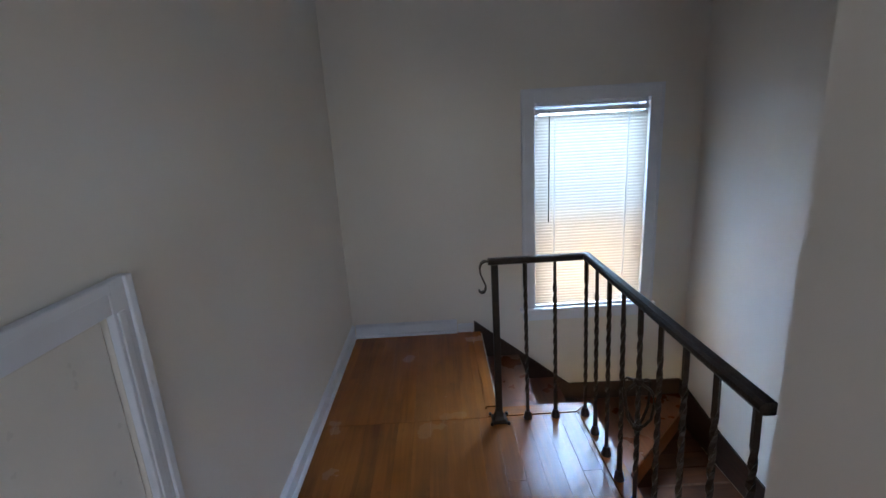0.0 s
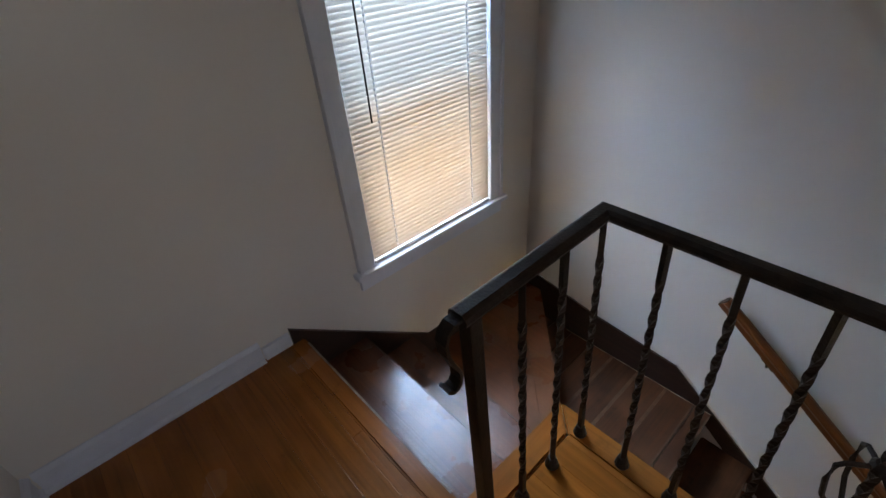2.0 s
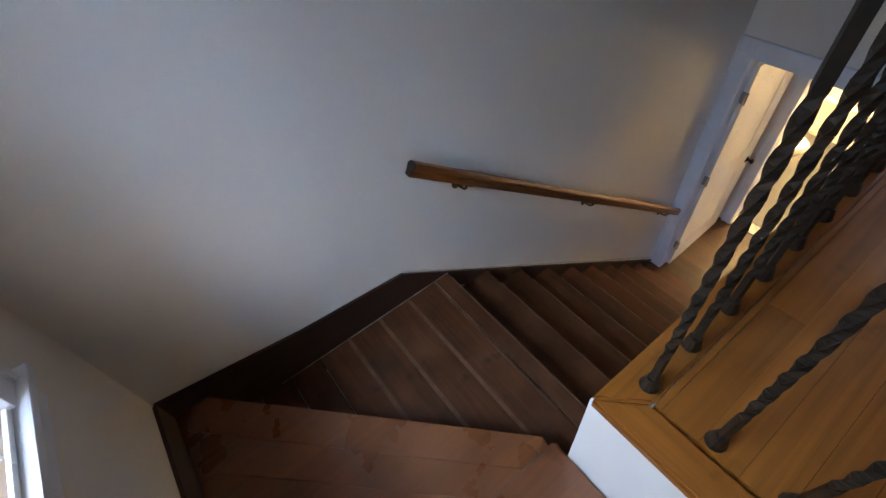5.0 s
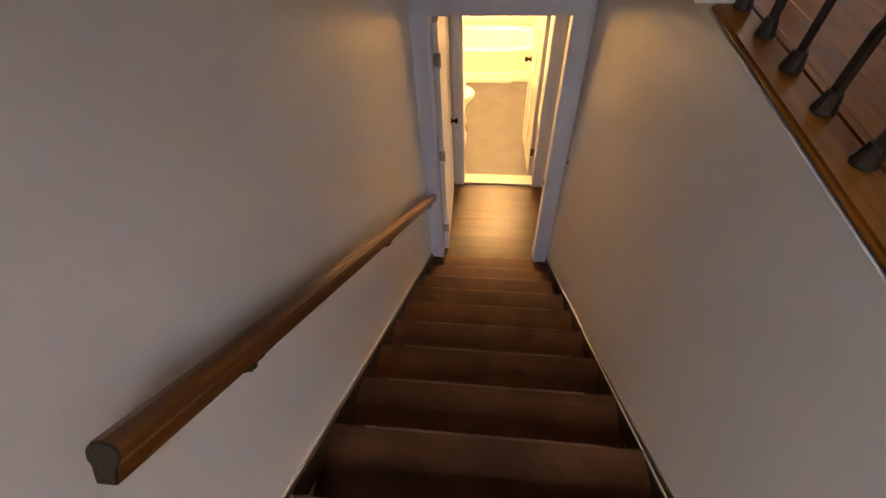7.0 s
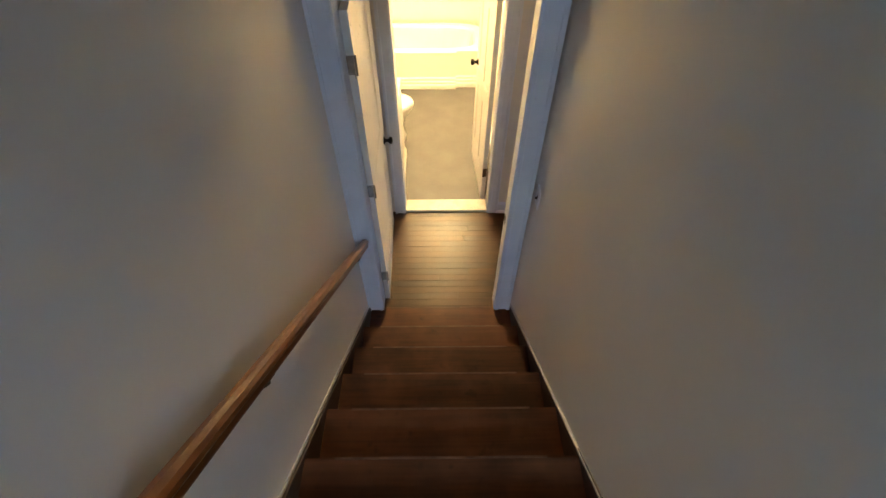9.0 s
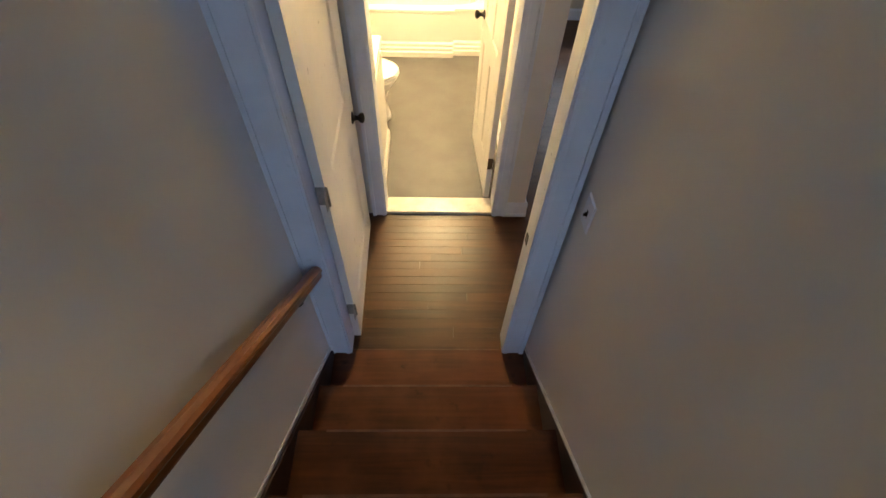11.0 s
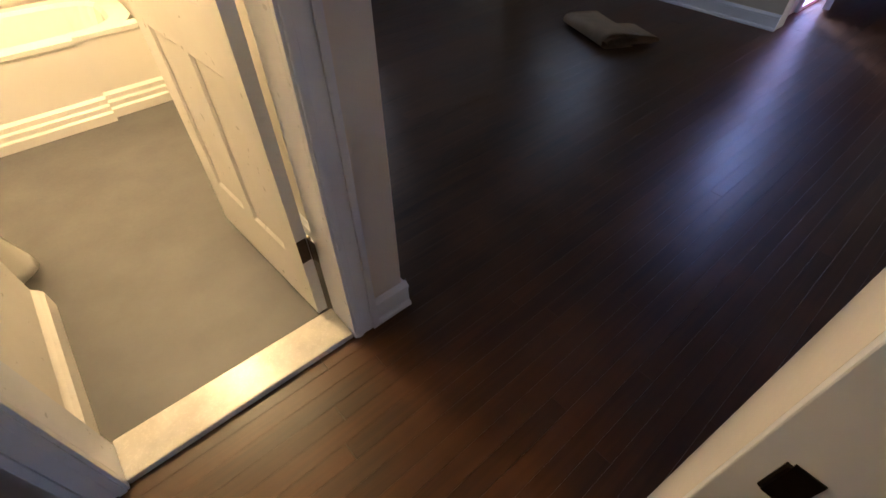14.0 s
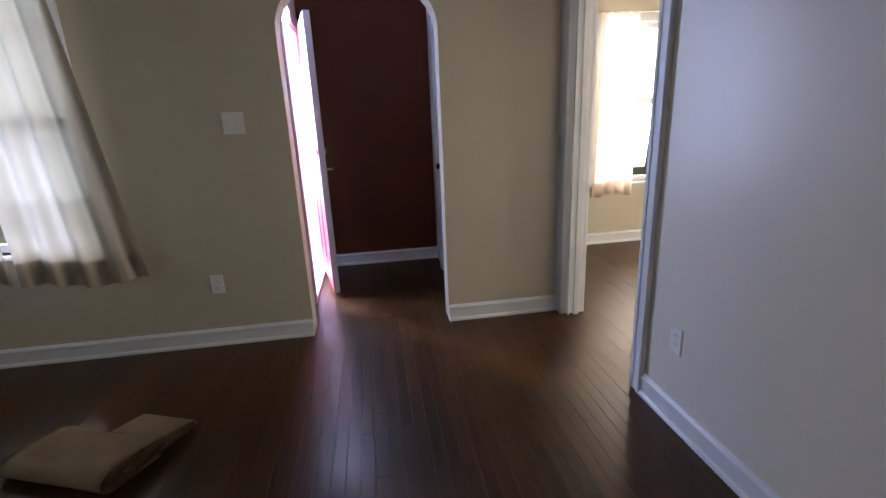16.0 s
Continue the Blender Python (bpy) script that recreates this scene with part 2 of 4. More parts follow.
GRASS = material("ground_grass", (0.10, 0.13, 0.05), 0.9, vary=0.3, scale=0.6, bump=0.3, fine=20)
CONCRETE = material("concrete", (0.42, 0.41, 0.39), 0.85, vary=0.12, scale=3, bump=0.2)
SIDING = material("house_siding", (0.62, 0.5, 0.36), 0.7, vary=0.08, scale=2)
GLOBE = glowing("lamp_glass", (1.0, 0.68, 0.30), 310)


# ---- mesh helpers ----
BASE = Vector((0, 0, 0))


def origin(y):
    """What follows is set out from this y."""
    BASE.y = y


def part(name, bm, mat, parent=None, label="", smooth=False):
    me = bpy.data.meshes.new(name)
    bmesh.ops.recalc_face_normals(bm, faces=bm.faces)
    bm.to_mesh(me)
    bm.free()
    me.transform(Matrix.Translation(BASE))
    if smooth:
        for p in me.polygons:
            p.use_smooth = True
    me.materials.append(mat)
    ob = new(name, me)
    if parent:
        ob.parent = parent
        ob.matrix_parent_inverse = parent.matrix_world.inverted()
    if label:
        ob["label"] = label
    return ob


def thing(name, at, label, category, group="", kind=""):
    e = new(name)
    e.empty_display_size = 0.1
    e.matrix_world = Matrix.Translation(Vector(at) + BASE)
    return tagged(e, label, category, group, kind)


def structure(ob, label, category):
    return tagged(ob, label, category, "", "structure")


def box(bm, x0, x1, y0, y1, z0, z1, bevel=0.0):
    m = Matrix.Translation(((x0 + x1) / 2, (y0 + y1) / 2, (z0 + z1) / 2)) @ Matrix.Diagonal((x1 - x0, y1 - y0, z1 - z0, 1))
    r = bmesh.ops.create_cube(bm, size=1, matrix=m)
    if bevel:
        es = list({e for v in r["verts"] for e in v.link_edges})
        bmesh.ops.bevel(bm, geom=es, offset=bevel, segments=2, affect="EDGES", profile=0.6)
    return bm


def prism(bm, pts, axis, a, b):
    """A polygon drawn in the plane across axis, drawn out from a to b."""
    def at(p, q):
        return ((q, p[0], p[1]), (p[0], q, p[1]), (p[0], p[1], q))[axis]
    lo = [bm.verts.new(at(p, a)) for p in pts]
    hi = [bm.verts.new(at(p, b)) for p in pts]
    bm.faces.new(lo)
    bm.faces.new(hi)
    for i in range(len(pts)):
        j = (i + 1) % len(pts)
        bm.faces.new((lo[i], lo[j], hi[j], hi[i]))
    return bm


def tube(bm, pts, rad, seg=10, flat=1.0, caps=True):
    """A round bar along points."""
    pts = [Vector(p) for p in pts]
    rings = []
    for i, p in enumerate(pts):
        d = (pts[min(i + 1, len(pts) - 1)] - pts[max(i - 1, 0)]).normalized()
        side = d.cross(Vector((0, 0, 1)))
        if side.length < 0.05:
            side = d.cross(Vector((0, 1, 0)))
        side.normalize()
        up = side.cross(d).normalized()
        r = rad[i] if isinstance(rad, (list, tuple)) else rad
        rings.append([bm.verts.new(p + (side * math.cos(2 * math.pi * k / seg) + up * math.sin(2 * math.pi * k / seg) * flat) * r) for k in range(seg)])
    for a, b in zip(rings, rings[1:]):
        for k in range(seg):
            bm.faces.new((a[k], a[(k + 1) % seg], b[(k + 1) % seg], b[k]))
    if caps:
        bm.faces.new(rings[0])
        bm.faces.new(rings[-1])
    return bm


def lathe(bm, profile, seg=24, m=Matrix()):
    """A turned shape: profile rows of radius and height, about z."""
    rings = [[bm.verts.new(m @ Vector((max(r, 1e-4) * math.cos(2 * math.pi * k / seg), max(r, 1e-4) * math.sin(2 * math.pi * k / seg), z))) for k in range(seg)] for r, z in profile]
    for a, b in zip(rings, rings[1:]):
        for k in range(seg):
            bm.faces.new((a[k], a[(k + 1) % seg], b[(k + 1) % seg], b[k]))
    bm.faces.new(rings[0])
    bm.faces.new(rings[-1])
    return bm


def B():
    return bmesh.new()


def wall(name, axis, a, b, u0, u1, z0, z1, holes=(), mat=None, label="smooth off-white painted plaster wall"):
    """A wall across axis (0: x, 1: y) between a and b, from u0 to u1, with square holes (u0, u1, z0, z1)."""
    bm = B()
    us = sorted({u0, u1, *[h[0] for h in holes], *[h[1] for h in holes]})
    for p, q in zip(us, us[1:]):
        zs = [z0]
        for h in sorted(holes, key=lambda k: k[2]):
            if h[0] < q - 1e-6 and h[1] > p + 1e-6:
                zs += [h[2], h[3]]
        zs.append(z1)
        for k in range(0, len(zs), 2):
            if zs[k + 1] > zs[k] + 1e-6:
                if axis == 0:
                    box(bm, a, b, p, q, zs[k], zs[k + 1])
                else:
                    box(bm, p, q, a, b, zs[k], zs[k + 1])
    bmesh.ops.remove_doubles(bm, verts=bm.verts, dist=1e-5)
    inner = [f for f in bm.faces if any(f is not g and (f.calc_center_median() - g.calc_center_median()).length < 1e-5 for e in f.edges for g in e.link_faces)]
    bmesh.ops.delete(bm, geom=inner, context="FACES_ONLY")
    return structure(part(name, bm, mat or WALL), label, "wall")


# ---- the large structure ----
# stairwell and landing
DX0, DX1, DZ = 0.121, 0.913, 2.117
SF0, SF1 = -2.472, -2.385
WX0, WX1, WZ0, WZ1 = -0.095, 0.665, 2.8565, 4.2765
wall("wall_window", 1, 1.27, 1.42, -1.56, 1.17, -0.2, UPC, [(WX0, WX1, WZ0, WZ1)])
wall("wall_stair_outer", 0, 1.02, 1.17, SF1, 1.27, -0.2, UPC)
AY0, AY1, AZ1 = -1.62, -0.955, 3.8215
wall("wall_landing_side", 0, -1.56, -1.43, -3.2, 1.27, 2.4665, UPC, [(AY0, AY1, H, AZ1)])
# opening added out of view to let the landing fill in
NX0, NX1, NZ0, NZ1 = -1.2, -0.3, 3.2165, 4.6665
wall("wall_landing_end", 1, -3.35, -3.2, -1.56, 1.17, 2.4665, UPC, [(NX0, NX1, NZ0, NZ1)])
wall("wall_landing_return", 0, -0.08, 0.04, -3.2, -1.02, H, UPC)
wall("wall_stair_inner", 0, -0.12, 0.0, SF1, 0.31, -0.05, H - 0.018)
wall("wall_stair_front", 1, 0.19, 0.31, -0.6, -0.12, -0.05, H - 0.03)
wall("wall_stair_foot", 1, SF0, SF1, -0.12, 1.17, -0.05, UPC, [(DX0 - 0.018, DX1 + 0.018, -0.05, DZ)])
structure(part("ceiling_upper", box(B(), -1.56, 1.17, -3.35, 1.42, UPC, UPC + 0.1), CEIL), "flat white ceiling above the stairwell", "ceiling")

# hall, bathroom, living room, vestibule, far room
origin(GF)
HALL = SF0 - GF
wall("wall_hall_side", 0, 0.98, 1.1, -3.56, HALL, -0.05, LOC)
BX0, BX1, BZ = 0.10, 0.797, 2.03
wall("wall_bath_door", 1, -3.68, -3.56, -0.11, 1.75, -0.05, LOC, [(BX0 - 0.018, BX1 + 0.018, -0.05, BZ)])
wall("wall_bath_side", 0, -0.11, -0.03, -6.52, -3.68, -0.05, LOC)
wall("wall_bath_outer", 0, 1.6, 1.75, -6.87, -3.68, -0.05, LOC)
wall("wall_bath_end", 1, -6.54, -6.42, -0.15, 1.6, -0.05, LOC)
# added side opening, unseen, for the living room fill
SX0, SX1, SZ0, SZ1 = -1.9, -0.8, 0.7, 2.08
wall("wall_living_end", 1, -6.52, -6.40, -3.69, -0.11, -0.05, LOC, [(SX0, SX1, SZ0, SZ1)], DIM_CREAM)
wall("wall_living_stair", 1, -2.10, -1.97, -2.73, -0.12, -0.05, LOC)
OX0, OX1, OZ = -3.60, -2.73, 2.06
wall("wall_room_opening", 1, -2.10, -1.97, -3.69, -2.73, OZ, LOC)
LY0, LY1, LZ0, LZ1 = -5.90, -4.88, 0.68, 2.08
AR0, AR1, ARZ, ARR = -3.765, -2.873, 2.06, 0.24


def arch_wall():
    """The front wall with its window and the round-cornered opening."""
    bm = B()
    x0, x1 = -3.84, -3.69
    for p in ((-6.52, LY0, -0.05, LOC), (LY1, AR0, -0.05, LOC), (AR1, -1.97, -0.05, LOC), (LY0, LY1, -0.05, LZ0), (LY0, LY1, LZ1, LOC), (AR0, AR1, ARZ, LOC)):
        box(bm, x0, x1, *p)
    for y, s in ((AR0, 1), (AR1, -1)):
        pts = [(y, ARZ)] + [(y + s * ARR * (1 - math.cos(a)), ARZ - ARR + ARR * math.sin(a)) for a in np.linspace(0, math.pi / 2, 9)]
        prism(bm, pts, 0, x0, x1)
    return structure(part("wall_front", bm, DIM_CREAM), "off-white plaster wall with a round-cornered archway", "wall")


arch_wall()
VX, VY0, VY1 = -5.17, -3.83, -2.74
wall("wall_vestibule_end", 0, VX - 0.12, VX, VY0, VY1, -0.05, LOC, mat=BROWN, label="dark brown painted vestibule wall")
FD0, FD1, FDZ = -5.11, -4.29, 2.05
wall("wall_entrance", 1, VY0 - 0.15, VY0, VX - 0.12, -3.84, -0.05, LOC, [(FD0, FD1, -0.05, FDZ)])
wall("wall_vestibule_side", 1, VY1, VY1 + 0.1, VX - 0.12, -3.84, -0.05, LOC, [(-4.75, -4.02, -0.05, 2.03)])
RY0, RY1, RZ0, RZ1 = -1.12, -0.42, 0.62, 2.1
wall("wall_room_front", 0, -5.29, -5.17, -2.64, 1.6, -0.05, LOC, [(RY0, RY1, RZ0, RZ1)], DIM_CREAM, label="cream painted wall of the far room")
QX0, QX1, QZ0, QZ1 = -3.0, -2.1, 0.8, 2.1
wall("wall_room_end", 1, 1.6, 1.75, -5.29, -1.9, -0.05, LOC, [(QX0, QX1, QZ0, QZ1)])
wall("wall_room_inner", 0, -2.02, -1.9, -1.97, 1.6, -0.05, LOC)
structure(part("ceiling_lower", box(B(), -5.29, 1.75, -6.87, HALL, LOC, LOC + 0.08), CEIL), "flat white ceiling of the ground floor", "ceiling")
structure(part("ceiling_room", box(B(), -5.29, -1.56, HALL, 1.75, LOC, LOC + 0.08), CEIL), "flat white ceiling of the far room", "ceiling")
structure(part("ceiling_under_landing", box(B(), -1.56, -0.12, HALL, 0.19 - GF, LOC, LOC + 0.06), CEIL), "flat white ceiling under the landing", "ceiling")


origin(0)


# floors
def boards(parent, x0, x1, y0, y1, z, width, along, mat, rng, lengths=(0.7, 1.8), gap=0.0008, thick=0.018, skip=None):
    """Boards laid in rows, each one an object on a shared mesh."""
    bm = box(B(), -0.5, 0.5, -0.5, 0.5, -1, 0)
    top = [e for e in bm.edges if all(v.co.z > -0.1 for v in e.verts)]
    bmesh.ops.bevel(bm, geom=top, offset=0.008, segments=1, affect="EDGES")
    me = bpy.data.meshes.new("floor_board")
    bm.to_mesh(me)
    bm.free()
    me.materials.append(mat)
    a0, a1, b0, b1 = (x0, x1, y0, y1) if along == 0 else (y0, y1, x0, x1)
    b = b0
    while b < b1 - 0.004:
        w = min(width, b1 - b)
        a = a0
        first = True
        while a < a1 - 0.004:
            ln = rng.uniform(*lengths) * (rng.uniform(0.3, 1) if first else 1)
            first = False
            e = a + ln
            if a1 - e < 0.3:
                e = a1
            ca, cb, la, lb = (a + e) / 2, b + w / 2, e - a - gap, w - gap
            ob = new("floor_board", me)
            dz = rng.uniform(-0.0003, 0.0003)
            if along == 0:
                ob.matrix_world = Matrix.Translation((ca, cb + BASE.y, z + dz)) @ Matrix.Diagonal((la, lb, thick, 1))
            else:
                ob.matrix_world = Matrix.Translation((cb, ca + BASE.y, z + dz)) @ Matrix.Diagonal((lb, la, thick, 1))
            m = ob.matrix_world.copy()
            ob.parent = parent
            ob.matrix_parent_inverse = parent.matrix_world.inverted()
            ob.matrix_basis = m
            a = e
        b += w


LE = -0.49    # landing edge
FE = 0.318    # front edge of the gallery
bm = B()
box(bm, -1.56, LE, FE - 0.02, 1.27, H - 0.17, H - 0.02)
box(bm, -1.43, -0.12, -3.2, FE - 0.02, H - 0.03, H - 0.02)
box(bm, -1.43, -0.12, -3.2, 0.19, H - 0.09, H - 0.03)
landing = structure(part("floor_landing", bm, OAK), "honey-coloured varnished oak landing floor", "floor")

# mitred edging of the landing
def nosing(name, pts, z0, z1, mat, parent):
    bm = prism(B(), pts, 2, z0, z1)
    es = [e for e in bm.edges]
    bmesh.ops.bevel(bm, geom=es, offset=0.007, segments=2, affect="EDGES")
    return part(name, bm, mat, parent)


E0 = -0.002     # gallery edge above the stair wall
nosing("edging_board", [(LE - 0.07, FE + 0.0), (LE, FE), (LE, 1.268), (LE - 0.07, 1.268)], H - 0.03, H + 0.001, OAK, landing)
nosing("edging_board", [(LE - 0.07, FE - 0.002), (LE - 0.07, FE - 0.09), (E0 - 0.09, FE - 0.09), (E0, FE - 0.002)], H - 0.03, H + 0.001, OAKX, landing)
nosing("edging_board", [(E0, FE - 0.004), (E0 - 0.09, FE - 0.093), (E0 - 0.09, -1.02), (E0, -1.02)], H - 0.017, H + 0.001, OAK, landing)


# stairs
def stairs():
    st = thing("staircase", (0.5, -1.2, 0), "dark worn wooden staircase with winders at the turn", "stairs")
    U = (H - 9 * R) / 4
    T = 0.028
    x0, x1 = 0.002, 1.018
    yb = 1.268

    def tread(pts, z, mat):
        bm = prism(B(), pts, 2, z - T, z)
        bmesh.ops.bevel(bm, geom=list(bm.edges), offset=0.006, segments=2, affect="EDGES")
        return part("tread", bm, mat, st)

    # two treads below the landing, running towards the turn
    zt1, zt2, zt3, zt4 = H - U, H - 2 * U, H - 3 * U, 9 * R
    n1, n2 = -0.215, 0.052
    tread([(LE - 0.03, 0.312), (n1, 0.312), (n1, yb), (LE - 0.03, yb)], zt1, TREADY)
    tread([(n1 - 0.03, 0.312), (n2, 0.312), (n2, yb), (n1 - 0.03, yb)], zt2, TREADY)
    # the wedge and the tread of boards beyond it
    tread([(n2 - 0.03, 0.29), (0.115, 0.268), (x1, 1.14), (x1, yb), (n2 - 0.03, yb)], zt3, TREADY)
    for xe, zz in ((LE, H), (n1, zt1), (n2, zt2)):
        part("worn_edge", box(B(), xe - 0.007, xe + 0.0008, 0.36, yb - 0.05, zz - 0.008, zz + 0.0012), DUST if zz == H else WORN, st)
    # boards of the wedge: the nosing strip along its diagonal
    d = Vector((x1 - 0.115, 1.14 - 0.268, 0)).normalized()
    nrm = Vector((-d.y, d.x, 0))
    for k, (o0, o1) in enumerate(((0.0, 0.13), (0.133, 0.33))):
        a0 = Vector((0.115, 0.268, 0)) + nrm * o0
        a1 = Vector((x1, 1.14, 0)) + nrm * o0
        b1 = a1 + nrm * (o1 - o0)
        b0 = a0 + nrm * (o1 - o0)
        lim = lambda v: (min(max(v.x, n2 + 0.004), x1 - 0.001), min(max(v.y, 0.27), yb - 0.003))
        bm = prism(B(), [lim(a0 - d * 0.0), lim(a1), lim(b1), lim(b0)], 2, zt3, zt3 + 0.003)
        part("tread_board", bm, TREADY, st)
    edges = [0.0, 0.083, 0.245, 0.41, 0.575, 0.72, 0.86, 1.0, 1.14]
    for a, b in zip(edges, edges[1:]):
        xa = 0.002 if a < 0.3 else 0.115 + (a - 0.268) * d.x / d.y - 0.05
        xb = 0.002 if b < 0.3 else 0.115 + (b - 0.268) * d.x / d.y - 0.05
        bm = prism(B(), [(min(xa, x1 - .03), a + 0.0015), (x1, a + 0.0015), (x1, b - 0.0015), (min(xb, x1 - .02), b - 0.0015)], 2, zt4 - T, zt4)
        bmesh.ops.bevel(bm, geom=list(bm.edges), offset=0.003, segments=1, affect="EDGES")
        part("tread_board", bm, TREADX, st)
    for y, m in ((0.083, DUST), (0.09, WORN), (0.245, WORN), (0.41, WORN), (0.575, WORN)):
        part("joint_dust", box(B(), 0.16 + max(0, y - 0.26) * 1.04 + 0.03, x1 - 0.013, y - (0.003 if m == DUST else 0.012), y + (0.002 if m == DUST else 0.006), zt4 - 0.004, zt4 + 0.0006), m, st)
    part("joint_dust", box(B(), x1 - 0.016, x1 - 0.0122, 0.0, 0.9, zt4 - 0.002, zt4 + 0.0006), DUST, st)
    part("worn_edge", box(B(), x0 + 0.1, x1 - 0.04, -0.0008, 0.008, zt4 - 0.008, zt4 + 0.0008), WORN, st)
    part("worn_edge", box(B(), x0 + 0.1, x1 - 0.1, SF1 + 0.0, SF1 + 0.006, 0.0, 0.0046), WORN, st)
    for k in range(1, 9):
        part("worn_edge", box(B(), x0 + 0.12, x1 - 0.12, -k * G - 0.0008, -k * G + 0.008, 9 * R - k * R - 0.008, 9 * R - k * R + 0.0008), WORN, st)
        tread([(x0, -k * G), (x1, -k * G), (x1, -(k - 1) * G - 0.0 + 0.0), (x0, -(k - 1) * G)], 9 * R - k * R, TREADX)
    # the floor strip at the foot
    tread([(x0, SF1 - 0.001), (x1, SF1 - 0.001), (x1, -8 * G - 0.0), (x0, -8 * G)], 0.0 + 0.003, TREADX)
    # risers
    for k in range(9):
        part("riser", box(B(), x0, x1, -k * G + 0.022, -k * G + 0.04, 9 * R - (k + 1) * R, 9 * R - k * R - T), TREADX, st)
    part("riser", box(B(), LE - 0.04, LE - 0.022, 0.312, yb, zt1, H - 0.03), TREADY, st)
    part("riser", box(B(), n1 - 0.04, n1 - 0.022, 0.312, yb, zt2, zt1 - T), TREADY, st)
    part("riser", box(B(), n2 - 0.04, n2 - 0.022, 0.312, yb, zt3, zt2 - T), TREADY, st)
    p0, p1 = Vector((0.115, 0.268, 0)) + nrm * 0.022, Vector((x1, 1.14, 0)) + nrm * 0.022
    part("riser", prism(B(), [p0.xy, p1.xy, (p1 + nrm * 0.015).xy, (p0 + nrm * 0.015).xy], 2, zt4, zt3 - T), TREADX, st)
    # wall strings
    s = R / G
    top = lambda y: 9 * R + s * y + 0.025
    yk = 0.233
    for xa, xb in ((x1 - 0.012, x1 - 0.0005), (0.0005, 0.007)):
        if xa > 0.5:
            pts = [(SF1, 0.0), (SF1, 0.02), (yk, 2.0665), (0.72, 2.1115), (1.262, 2.2065), (1.262, 1.77), (0.0, 1.77), (-2.1, 0.0)]
        else:
            pts = [(SF1, 0.0), (SF1, 0.012), (0.27, top(0.27) - 0.012), (0.27, 1.77), (0.0, 1.77), (-2.1, 0.0)]
        part("wall_string", prism(B(), pts, 0, xa, xb), STRING, st)
    part("wall_string", prism(B(), [(LE - 0.05, H), (LE - 0.05, 2.7815), (0.165, 2.2215), (x1 - 0.012, 2.2065), (x1 - 0.012, 1.77), (0.0, 1.87), (-0.45, 2.4665)], 1, yb - 0.014, yb), STRING, st)
    # pale sealant line along the wall strings
    for xa, xb, dz in ((x1 - 0.004, x1 + 0.0015, 0.0), (-0.0015, 0.010, -0.037)):
        bm = prism(B(), [(SF1 - 0.03, 0.022 + max(dz, -.01)), (SF1 - 0.03, 0.032 + max(dz, -.01)), (yk, 2.0785 + dz), (yk, 2.0665 + dz)], 0, xa, xb)
        part("sealant_line", bm, CAULK, st)
    return st


stairs()


# ---- iron railing ----
def twisted_bar(bm, x, y, z0, z1, w, turns, steps=40, plain=0.0, phase=0.0):
    rings = []
    n = steps if turns else 2
    for i in range(n + 1):
        f = i / n
        z = z0 + (z1 - z0) * f
        u = min(max((f - plain) / max(1 - 2 * plain, 1e-6), 0), 1)
        a = turns * 2 * math.pi * u + math.pi / 4 + phase
        r = w / math.sqrt(2)
        rings.append([bm.verts.new((x + r * math.cos(a + k * math.pi / 2), y + r * math.sin(a + k * math.pi / 2), z)) for k in range(4)])
    for p, q in zip(rings, rings[1:]):
        for k in range(4):
            bm.faces.new((p[k], p[(k + 1) % 4], q[(k + 1) % 4], q[k]))
    bm.faces.new(rings[0])
    bm.faces.new(rings[-1])


RX, RY, RZ = -0.062, 0.20, 3.5325   # gallery rail's line and height


